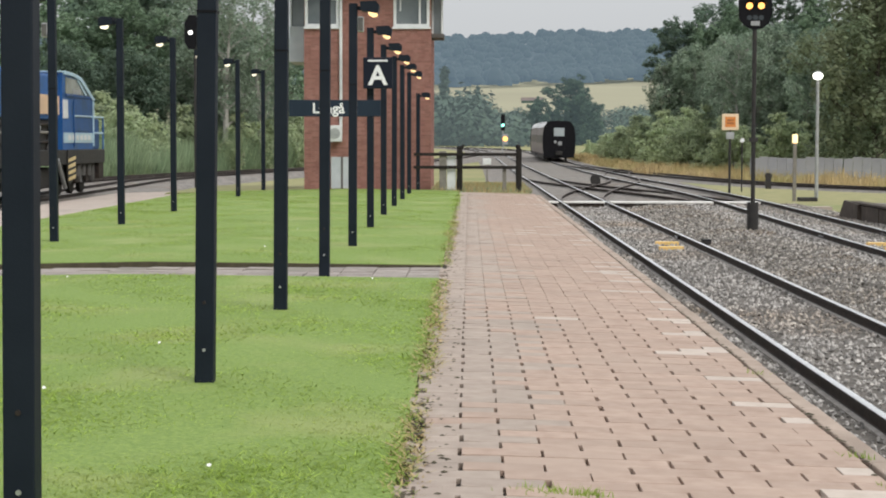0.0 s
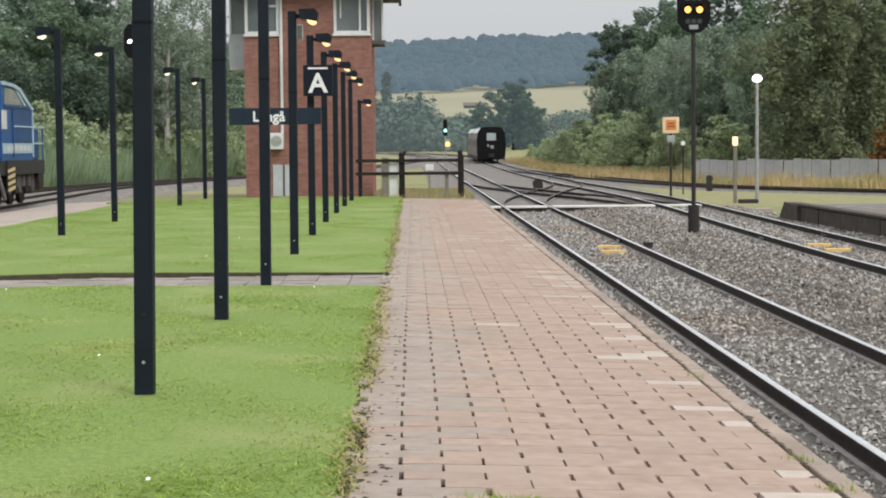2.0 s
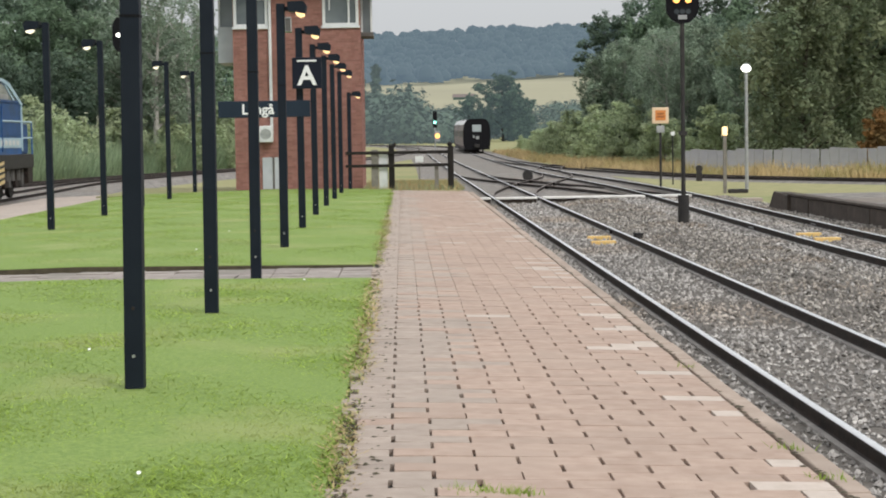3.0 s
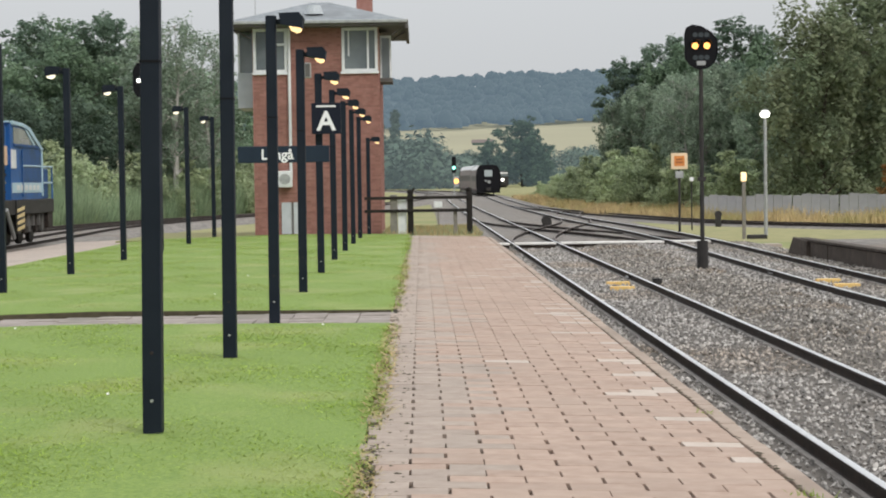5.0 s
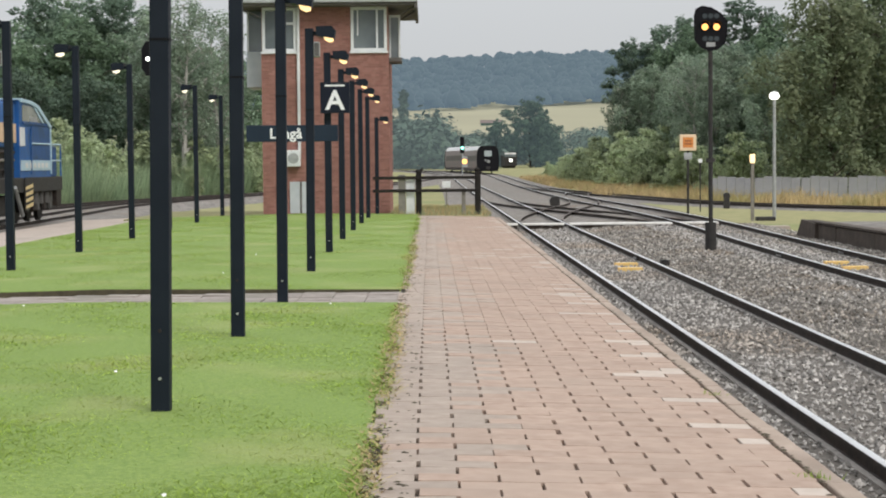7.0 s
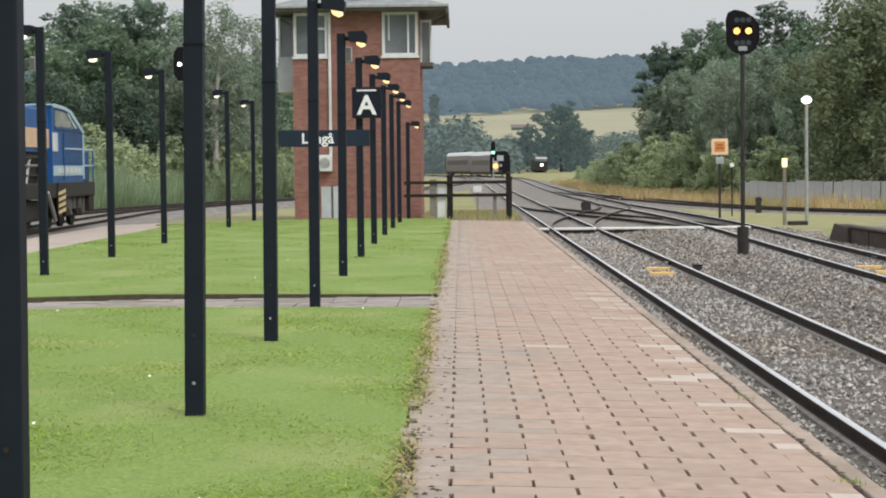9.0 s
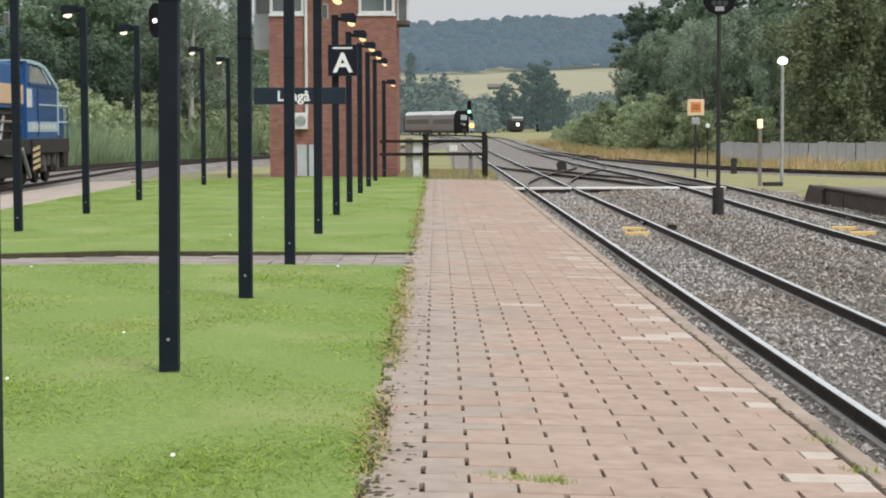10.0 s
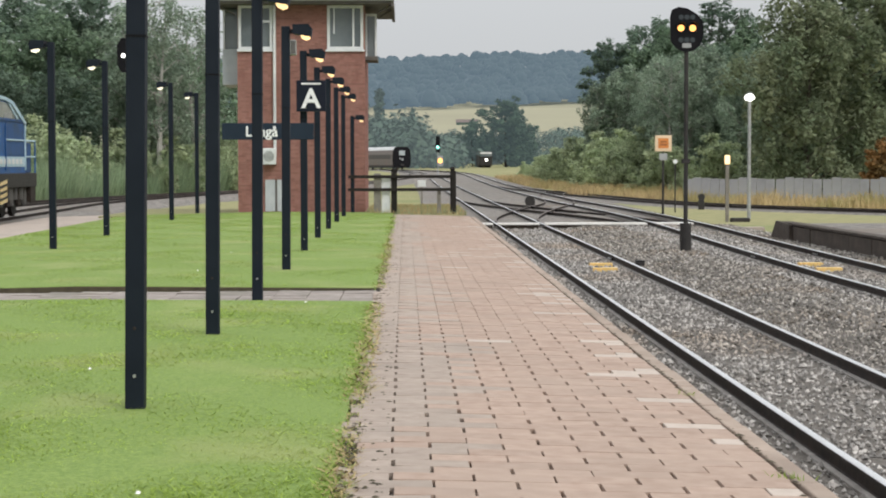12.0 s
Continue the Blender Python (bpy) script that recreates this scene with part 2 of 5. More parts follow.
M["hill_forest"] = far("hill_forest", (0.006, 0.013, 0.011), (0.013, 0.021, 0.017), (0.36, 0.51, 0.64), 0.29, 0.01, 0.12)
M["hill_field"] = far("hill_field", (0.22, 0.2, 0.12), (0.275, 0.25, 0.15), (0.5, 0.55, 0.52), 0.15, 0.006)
# valley trees and barn emit a little grey-blue too, in place of haze
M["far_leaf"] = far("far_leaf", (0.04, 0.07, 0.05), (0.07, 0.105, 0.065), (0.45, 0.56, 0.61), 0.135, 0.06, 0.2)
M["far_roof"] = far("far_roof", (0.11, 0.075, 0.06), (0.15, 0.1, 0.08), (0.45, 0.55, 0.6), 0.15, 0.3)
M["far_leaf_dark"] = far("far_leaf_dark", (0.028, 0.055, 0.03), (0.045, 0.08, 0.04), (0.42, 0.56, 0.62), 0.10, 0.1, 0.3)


# ---- mesh helpers ----
def box(bm, x0, x1, y0, y1, z0, z1, bevel=0.0):
    r = bmesh.ops.create_cube(bm, size=1)
    bmesh.ops.transform(bm, verts=r["verts"], matrix=Matrix.Translation(((x0 + x1) / 2, (y0 + y1) / 2, (z0 + z1) / 2)) @ Matrix.Diagonal((x1 - x0, y1 - y0, z1 - z0, 1)))
    if bevel:
        edges = list({e for v in r["verts"] for e in v.link_edges})
        bmesh.ops.bevel(bm, geom=edges, offset=bevel, segments=2, affect="EDGES", profile=0.6)
    return bm


def rod(bm, a, b, r0, r1=None, seg=10):
    a, b = Vector(a), Vector(b)
    r1 = r0 if r1 is None else r1
    q = (b - a).to_track_quat("Z", "Y").to_matrix().to_4x4()
    m = Matrix.Translation((a + b) / 2) @ q
    bmesh.ops.create_cone(bm, cap_ends=True, segments=seg, radius1=r0, radius2=r1, depth=(b - a).length, matrix=m)
    return bm


def prism(bm, outline, d0, d1, axis="y"):
    """An outline of (a, b) swept from d0 to d1 along the axis: x: (y, z), y: (x, z), z: (x, y)."""
    def at(p, d):
        return {"x": (d, p[0], p[1]), "y": (p[0], d, p[1]), "z": (p[0], p[1], d)}[axis]
    va = [bm.verts.new(at(p, d0)) for p in outline]
    vb = [bm.verts.new(at(p, d1)) for p in outline]
    bm.faces.new(va)
    bm.faces.new(vb[::-1])
    for i in range(len(va)):
        j = (i + 1) % len(va)
        bm.faces.new((va[j], va[i], vb[i], vb[j]))
    bmesh.ops.recalc_face_normals(bm, faces=bm.faces)
    return bm


def ball(bm, c, r, squash=1.0, seg=12):
    bmesh.ops.create_uvsphere(bm, u_segments=seg, v_segments=max(6, seg // 2), radius=r, matrix=Matrix.Translation(c) @ Matrix.Diagonal((1, 1, squash, 1)))
    return bm


def B():
    return bmesh.new()


def mesh_of(name, bm, material, smooth=False):
    me = bpy.data.meshes.new(name)
    bm.to_mesh(me)
    bm.free()
    me.materials.append(material)
    if smooth:
        for p in me.polygons:
            p.use_smooth = True
    return me


def part(name, bm, material, parent, label="", smooth=False):
    ob = new(name, mesh_of(name, bm, material, smooth))
    ob.parent = parent
    return tagged(ob, label=label)


def thing(name, label, category, m, group="", kind=""):
    ob = new(name)
    ob.empty_display_size = 0.2
    ob.matrix_basis = m
    return tagged(ob, label, category, group, kind)


def solid(name, bm, material, label, category="", group="", kind="", m=None, smooth=False):
    ob = new(name, mesh_of(name, bm, material, smooth))
    if m is not None:
        ob.matrix_basis = m
    return tagged(ob, label, category, group, kind)


def from_arrays(name, verts, faces, material, normals=None):
    me = bpy.data.meshes.new(name)
    me.from_pydata(verts, [], faces)
    me.materials.append(material)
    if normals is not None:
        me.polygons.foreach_set("use_smooth", [True] * len(me.polygons))
        me.normals_split_custom_set_from_vertices(normals)
    return me


def letters(text, size, depth, material, parent, m, name="lettering", label=""):
    cu = bpy.data.curves.new(name, "FONT")
    cu.body, cu.size, cu.extrude, cu.align_x, cu.align_y = text, size, depth, "CENTER", "CENTER"
    cu.offset = 0.022 * size
    tmp = bpy.data.objects.new("tmp", cu)
    scene.collection.objects.link(tmp)
    me = bpy.data.meshes.new_from_object(tmp.evaluated_get(bpy.context.evaluated_depsgraph_get()))
    bpy.data.objects.remove(tmp)
    me.materials.clear()
    me.materials.append(material)
    ob = new(name, me)
    ob.parent = parent
    ob.matrix_basis = m
    return tagged(ob, label=label)


# ---- ground ----
RAIL, BED = -0.47, -0.61


def smooth_step(a, b, v):
    v = min(1.0, max(0.0, (v - a) / (b - a)))
    return v * v * (3 - 2 * v)


def ground_z(x, y):
    z = BED - 0.06
    z += 0.95 * smooth_step(130, 330, y)
    z += 9 * smooth_step(420, 950, y) + 33 * smooth_step(800, 1500, y) + 74 * smooth_step(1450, 2300, y)
    z += 1.3 * smooth_step(20, 60, -x - 14) * smooth_step(40, 80, y)
    z += 1.6 * smooth_step(22, 60, x - 4) * smooth_step(90, 160, y)
    if y > 900:
        z += 4 * math.sin(x / 310.0 + 0.6) + 2 * math.sin(x / 130.0 + y / 400)
    return z


def build_ground():
    xs = [-2600, -1800, -1200, -800, -500, -330, -220, -150, -100, -70, -50, -35, -25, -15, -8, 0, 6, 12, 18, 25, 35, 50, 70, 100, 150, 220, 330, 500, 800, 1200, 1800, 2600]
    ys = [-300, -60, 0, 30, 60, 80, 100, 120, 140, 160, 180, 200, 230, 260, 300, 340, 400, 480, 560, 640, 720, 800, 880, 960, 1040, 1120, 1200, 1300, 1400, 1500, 1600, 1750, 1900, 2100, 2300, 2600]
    verts = [(x, y, ground_z(x, y)) for y in ys for x in xs]
    n = len(xs)
    faces = [(j * n + i, j * n + i + 1, (j + 1) * n + i + 1, (j + 1) * n + i) for j in range(len(ys) - 1) for i in range(n - 1)]
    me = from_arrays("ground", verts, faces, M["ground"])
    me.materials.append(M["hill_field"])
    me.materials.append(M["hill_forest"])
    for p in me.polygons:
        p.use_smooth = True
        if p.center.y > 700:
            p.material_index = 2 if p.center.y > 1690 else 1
    tagged(new("ground", me), "dry grassy railway land rising to a pale field", "ground", kind="structure")


build_ground()


# ---- tracks ----
def path_point(pts, s):
    """Point and heading on a smooth line through pts at y = s."""
    ys = [p[1] for p in pts]
    xs = [p[0] for p in pts]
    i = max(0, min(len(ys) - 2, int(np.searchsorted(ys, s)) - 1))
    x0, x1 = xs[max(0, i - 1)], xs[min(len(xs) - 1, i + 2)]
    y0, y1 = ys[max(0, i - 1)], ys[min(len(ys) - 1, i + 2)]
    h = ys[i + 1] - ys[i]
    m0 = (xs[i + 1] - x0) / (ys[i + 1] - y0)
    m1 = (x1 - xs[i]) / (y1 - ys[i])
    u = (s - ys[i]) / h
    x = (2 * u**3 - 3 * u**2 + 1) * xs[i] + (u**3 - 2 * u**2 + u) * h * m0 + (-2 * u**3 + 3 * u**2) * xs[i + 1] + (u**3 - u**2) * h * m1
    return x


def bank(x, y):
    """Height of the second line's bed above the main line's."""
    return 0.1 * smooth_step(4.8, 6.4, x) * (1 - smooth_step(62, 100, y))


def rail_z(y):
    return RAIL + 0.95 * smooth_step(130, 330, y)


PROFILE = [(-0.07, -0.135), (0.07, -0.135), (0.07, -0.122), (0.012, -0.105), (0.012, -0.045), (0.036, -0.035), (0.036, 0.0), (-0.036, 0.0), (-0.036, -0.03), (-0.012, -0.045), (-0.012, -0.105), (-0.07, -0.122)]


def sweep(line, profile):
    """Profile swept along a list of (x, y, z)."""
    verts, faces = [], []
    n = len(profile)
    for i, p in enumerate(line):
        a, b = line[max(0, i - 1)], line[min(len(line) - 1, i + 1)]
        h = math.atan2(b[0] - a[0], b[1] - a[1])
        for u, w in profile:
            verts.append((p[0] + u * math.cos(h), p[1] - u * math.sin(h), p[2] + w))
    for i in range(len(line) - 1):
        for k in range(n):
            l = (k + 1) % n
            faces.append((i * n + k, i * n + l, (i + 1) * n + l, (i + 1) * n + k))
    faces.append(tuple(range(n)))
    return verts, faces


def track(label, pts, y0, y1, shiny=True, step=2.0, sleepers=None, lift=0.0):
    ob = thing("railway_track", label, "railway track", pose(0, 0, 0), group="station tracks", kind="structure")
    n = max(2, int((y1 - y0) / step) + 1)
    ys = [y0 + (y1 - y0) * i / (n - 1) for i in range(n)]
    for side in (-0.7175 - 0.036, 0.7175 + 0.036):
        line = []
        for y in ys:
            x = path_point(pts, y)
            h = math.atan2(path_point(pts, min(y1, y + 0.5)) - path_point(pts, max(y0, y - 0.5)), 1.0)
            line.append((x + side * math.cos(h), y - side * math.sin(h), rail_z(y) + (lift if lift is not None else bank(9, y))))
        v, f = sweep(line, PROFILE)
        r = new("rail", from_arrays("rail", v, f, M["rail_side"]))
        r.parent = ob
        top = [(-0.031, 0.0005), (0.033, 0.0005), (0.03, 0.005), (-0.028, 0.005)]
        v, f = sweep(line, top)
        t = new("running_surface", from_arrays("running_surface", v, f, M["rail_top"] if shiny else M["rail_dull"]))
        t.parent = r
        tagged(t, label="polished running surface")
        foot = [(-0.08, -0.15), (0.08, -0.15), (0.08, -0.118), (0.045, -0.111), (-0.045, -0.111), (-0.08, -0.118)]
        v, f = sweep(line, foot)
        t = new("rail_foot", from_arrays("rail_foot", v, f, M["rail_foot"]))
        t.parent = r
    if sleepers:
        me = mesh_of("sleeper", box(B(), -1.25, 1.25, -0.13, 0.13, -0.33, -0.15, 0.015), M["sleeper"])
        y = sleepers[0]
        while y < sleepers[1]:
            s = new("sleeper", me)
            s.parent = ob
            s.matrix_basis = pose(path_point(pts, y), y, rail_z(y) + (lift if lift is not None else bank(9, y)), 0, 0, -degrees_of(pts, y))
            y += 0.6
    return ob


def degrees_of(pts, y):
    return math.degrees(math.atan2(path_point(pts, y + 0.5) - path_point(pts, y - 0.5), 1.0))


MAIN = [(3.77, -20), (3.77, 0), (3.77, 60), (3.75, 110), (3.7, 160), (3.2, 220), (0.5, 270), (-5.5, 320), (-16, 370)]
SECOND = [(7.97, -20), (7.97, 0), (7.97, 30), (8.22, 42), (8.66, 58), (8.7, 75), (8.52, 100), (8.45, 125), (8.45, 172), (8.45, 235), (8.0, 250), (5.2, 277), (0.0, 303), (-10.0, 335), (-26, 370)]
THIRD = [(34, 63), (28, 67), (23, 72), (18.6, 79), (15.2, 87), (13.2, 97), (11.6, 112), (9.9, 130), (8.8, 148), (8.45, 165)]
FOURTH = [(8.5, 105), (10.4, 124), (14.6, 139.6), (20.5, 149.4), (32, 158)]
BACK = [(-14.0, -10), (-14.0, 20), (-14.0, 50), (-14.5, 72), (-14.9, 87), (-13.7, 100), (-11.4, 115), (-8.2, 132), (-3.5, 165), (0.5, 205), (1.6, 235)]
BACK_LOOP = [(-18.2, 40), (-18.2, 66), (-17.9, 84), (-16.2, 98), (-13.2, 112), (-9.0, 128), (-8.1, 133)]
CROSS_A = [(3.77, 56), (4.08, 66), (5.6, 78), (7.6, 90), (8.3, 98), (8.42, 105)]
CROSS_B = [(8.62, 57), (7.9, 66), (6.0, 78), (4.3, 90), (3.75, 98), (3.68, 105)]
track("main line with polished steel rails on ballast", MAIN, -5, 365, sleepers=(8, 60))
track("second line with steel rails beside the low platform", SECOND, -5, 365, sleepers=(20, 60), lift=None)
track("rusty siding curving in towards the main lines", THIRD, 63.5, 163, False, step=1.0)
track("branch line bending away before the wall", FOURTH, 106, 157, False)
track("rusty back track behind the lawn", BACK, -8, 233, False, lift=0.2)
track("rusty loop line behind the locomotive", BACK_LOOP, 41, 132, False, lift=0.2)
track("crossover between the two lines", CROSS_A, 57, 104, False)
track("crossover between the two lines", CROSS_B, 58, 104, False)


def ballast_bed(label, pts, half, y0, y1, z, material="ballast"):
    verts, faces = [], []
    n = int((y1 - y0) / 3) + 1
    for i in range(n + 1):
        y = y0 + (y1 - y0) * i / n
        x = path_point(pts, y)
        zz = z + rail_z(y) - RAIL
        for u, dz in ((-half - 0.9, -0.3), (-half, 0), (half, 0), (half + 0.9, -0.3)):
            verts.append((x + u, y, zz + dz))
    for i in range(n):
        for k in range(3):
            a = i * 4 + k
            faces.append((a, a + 1, a + 5, a + 4))
    tagged(new("ballast_bed", from_arrays("ballast_bed", verts, faces, M[material])), label, "ballast", kind="structure")


ballast_bed("grey crushed-stone ballast under the main lines", [(5.6, -20), (5.6, 0), (5.7, 60), (6.1, 110), (6.1, 165), (5.6, 230), (3, 275), (-3, 320), (-18, 365)], 5.0, 59, 362, BED)
ballast_bed("fine ballast under the near stones, darkened for their shaded gaps", [(5.6, -20), (5.6, 0), (5.7, 60), (6.1, 110)], 5.0, -10, 59, BED, "ballast_gap_shade")
ballast_bed("grey ballast of the back track", BACK, 2.0, -8, 233, BED + 0.205)
ballast_bed("grey ballast of the loop line", BACK_LOOP, 2.0, 41, 132, BED + 0.195)
ballast_bed("grey ballast of the siding", THIRD, 1.5, 64, 163, BED - 0.006)
ballast_bed("raised ballast of the second line", SECOND, 2.1, -10, 60, BED + 0.1, "ballast_gap_shade")
ballast_bed("raised ballast of the second line", SECOND, 1.5, 60, 90, BED + 0.06)
ballast_bed("grey ballast of the branch", FOURTH, 1.4, 106, 157, BED - 0.012)


def ballast_stones():
    """Loose stones proud of the bed, three sizes."""
    rng = np.random.default_rng(4)
    base = np.array([(1, 0, 0), (-1, 0, 0), (0, 1, 0), (0, -1, 0), (0, 0, 1), (0, 0, -1)], float)
    tri = np.array([(0, 2, 4), (2, 1, 4), (1, 3, 4), (3, 0, 4), (2, 0, 5), (1, 2, 5), (3, 1, 5), (0, 3, 5)])
    n = 64000
    y = 9 + 50 * rng.random(n) ** 1.55
    y[:6000] = rng.uniform(-9, 9, 6000)
    x = 2.25 + 8.3 * rng.random(n)
    keep = np.ones(n, bool)
    for c in (3.017, 4.523):
        keep &= np.abs(x - c) > 0.075
    line = np.interp(y, [0, 30, 42, 58], [7.97, 7.97, 8.22, 8.66])
    for c in (-0.7535, 0.7535):
        keep &= np.abs(x - line - c) > 0.075
    x, y = x[keep], y[keep]
    n = len(x)
    r = rng.uniform(0.012, 0.027, n) * (0.85 + y / 85)
    v = base[None] * r[:, None, None] * rng.uniform(0.6, 1.25, (n, 6, 1)) + rng.normal(0, 0.25, (n, 6, 3)) * r[:, None, None]
    u = np.clip((x - 4.8) / 1.25, 0, 1)
    v += np.stack([x, y, BED + 0.1 * u * u * (3 - 2 * u) + r * rng.uniform(0.1, 0.9, n)], 1)[:, None]
    f = tri[None] + 6 * np.arange(n)[:, None, None]
    dirty = (x > 4.75 + 0.15 * rng.normal(0, 1, n)) & (x < 6.75) | (x > 8.6)
    dirty &= rng.random(n) < 0.85
    for pick, m, label in ((~dirty, "stone", "loose grey crushed stones between the rails"), (dirty, "stone_brown", "loose brownish weathered stones between the two tracks")):
        k = int(pick.sum())
        me = from_arrays("ballast_stones", v[pick].reshape(-1, 3).tolist(), f[:k].reshape(-1, 3).tolist(), M[m])
        tagged(new("ballast_stones", me), label, "gravel", kind="stuff")


ballast_stones()

# ---- platform ----
PX0, PX1, PY1 = -0.33, 1.94, 54.6


def fall(x):
    return -0.03 * max(0.0, x - 0.1)


def footpath_stones(walkway):
    """Weathered square slabs of the path over the lawn, a little uneven."""
    rng = random.Random(23)
    me = mesh_of("slab", box(B(), -0.196, 0.196, -0.196, 0.196, -0.05, 0, 0.006), M["footpath_stone"])
    for i in range(21):
        for j in range(5):
            x, y = PX0 - 0.22 - 0.4 * i, 20.5 + 0.4 * j
            z = np.interp(x, [-8.7, -4, PX0], [-0.12, -0.025, -0.022])
            p = new("slab", me)
            p.parent = walkway
            p.matrix_basis = pose(x, y, z + rng.uniform(-0.008, 0.006), rng.uniform(-1.2, 1.2), rng.uniform(-0.8, 0.8), rng.uniform(-1, 1))


def build_platform():
    bm = B()
    prism(bm, [(-11.5, -1.4), (2.03, -1.4), (2.03, -0.14), (PX1, fall(PX1) - 0.03), (0.1, -0.03), (PX0 - 0.05, -0.03), (PX0 - 0.06, -0.3), (-11.25, -0.3)], -12, PY1)
    solid("platform", bm, M["joint"], "raised earth platform body with sandy joints", "platform", kind="structure")
    y = -6.0
    cop = thing("platform_edge", "weathered concrete coping stones along the platform edge", "platform edge", pose(0, 0, 0), kind="structure")
    me = mesh_of("coping_stone", box(B(), PX1 + 0.03, PX1 + 0.142, 0.004, 0.996, -0.3, 0, 0.012), M["coping"])
    while y < PY1 - 1:
        s = new("coping_stone", me)
        s.parent = cop
        s.matrix_basis = pose(random.uniform(-0.006, 0.006), y, fall(PX1) - 0.012 + random.uniform(-0.006, 0.006))
        y += 1.0
    # lawn
    bm = B()
    prism(bm, [(-8.7, -0.5), (PX0 - 0.03, -0.5), (PX0 - 0.03, 0.0), (-4, 0.035), (-8.7, -0.06)], -12, 20.3)
    solid("lawn", bm, M["turf"], "mown green lawn beside the platform paving", "lawn", kind="structure")
    bm = B()
    prism(bm, [(-8.7, -0.5), (PX0 - 0.03, -0.5), (PX0 - 0.03, 0.005), (-4, 0.04), (-8.7, -0.06)], 22.4, 56.6)
    solid("lawn", bm, M["turf"], "mown green lawn in front of the signal tower", "lawn", kind="structure")
    bm = B()
    prism(bm, [(-8.7, -0.2), (PX0 - 0.05, -0.2), (PX0 - 0.05, -0.002), (-4, 0.033), (-8.7, -0.067)], 22.36, 22.397)
    solid("lawn_edge", bm, M["soil"], "dark cut soil edge of the lawn along the path", "lawn edge", kind="structure")
    bm = B()
    prism(bm, [(-11.3, -0.5), (-8.7, -0.5), (-8.7, -0.07), (-11.3, -0.16)], -10, 58)
    solid("back_pavement", bm, M["path"], "pale paved strip along the back track", "pavement", kind="structure")
    bm = B()
    prism(bm, [(-8.7, -0.3), (PX0, -0.3), (PX0, -0.06), (-4, -0.045), (-8.7, -0.14)], 20.2, 22.36)
    walkway = solid("footpath", bm, M["joint"], "narrow grey paved path crossing the lawn", "path", kind="structure")
    footpath_stones(walkway)
    bm = B()
    prism(bm, [(PY1, -0.9), (PY1, -0.045), (64, -0.05), (70, -0.25), (78, -0.5), (92, -0.72), (92, -0.9)], -9.2, 1.75, "x")
    solid("verge", bm, M["ground"], "yellowish rough verge behind the gate", "verge", kind="structure")


build_platform()


def pavers():
    """Running bond: 41 x 20 cm stones, the nearest as pieces, the rest in one mesh."""
    paving = thing("platform_paving", "pinkish concrete pavers in running bond with dark joints", "paving", pose(0, 0, 0), kind="structure")
    rng = random.Random(7)
    L, W = 0.407, 0.2

    def stone(length, material):
        return mesh_of("paver", box(B(), -length / 2 + 0.009, length / 2 - 0.009, -W / 2 + 0.0008, W / 2 - 0.0008, -0.05, 0, 0.003), M[material])

    whole = {k: stone(L, k) for k in ("paver", "paver_pale", "paver_grey")}
    half = {k: stone(L / 2, k) for k in ("paver", "paver_pale", "paver_grey")}
    count = 0
    rest = {k: ([], []) for k in whole}
    corner = [(-1, -1, -1), (1, -1, -1), (1, 1, -1), (-1, 1, -1), (-1, -1, 0), (1, -1, 0), (1, 1, 0), (-1, 1, 0)]
    quad = [(4, 5, 6, 7), (0, 1, 5, 4), (1, 2, 6, 5), (2, 3, 7, 6), (3, 0, 4, 7)]
    row = 0
    y = -11.1
    while y < PY1 - 0.1:
        x = PX0 - 0.04 + rng.uniform(-0.02, 0.1)
        joint = -0.07 if row % 2 == 0 else -0.07 + L / 2
        cells = []
        while x < PX1 - 0.05:
            nxt = joint + L * math.ceil((x + 0.06 - joint) / L)
            nxt = min(nxt, PX1)
            if nxt - x > 0.07:
                cells.append((x, nxt - x))
            x = nxt
        for x0, w in cells:
            cx = x0 + w / 2
            z = fall(cx) + rng.uniform(-0.0025, 0.0025)
            ry = (1.7 if cx > 0.1 else 0) + rng.uniform(-0.3, 0.3)
            u = rng.random()
            last = x0 + w > PX1 - 0.01
            kind = "paver"
            if u < 1.0 - 1.15 * smooth_step(-0.05, 0.75, cx + 0.12 * math.sin(y * 0.8)):
                kind = "paver_grey"
            elif u < (0.34 if last and math.sin(y * 0.9) > -0.4 else 0.016):
                kind = "paver_pale"
            if y > 7.4 and count < 300:
                big = w > 0.3
                p = new("paver", (whole if big else half)[kind])
                p.parent = paving
                p.matrix_basis = pose(cx + rng.uniform(-0.004, 0.004), y, z, rng.uniform(-0.3, 0.3), ry, rng.uniform(-0.4, 0.4)) @ Matrix.Diagonal((w / (L if big else L / 2) * rng.uniform(0.975, 1.03), 1, 1, 1))
                count += 1
            else:
                verts, faces = rest[kind]
                b = len(verts)
                a = -math.tan(radians(ry))
                gap = rng.uniform(0.002, 0.013 if y < 14 else 0.007)
                for i, v, t in corner:
                    hx = i * (w / 2 - gap)
                    verts.append((cx + hx, y + v * (W / 2 - 0.0006), z + a * hx + t * 0.05))
                faces += [tuple(b + i for i in q) for q in quad]
        y += W
        row += 1
    for kind, (verts, faces) in rest.items():
        ob = new("paver_rows", from_arrays("paver_rows", verts, faces, M[kind]))
        ob.parent = paving
        tagged(ob, kind="stuff")


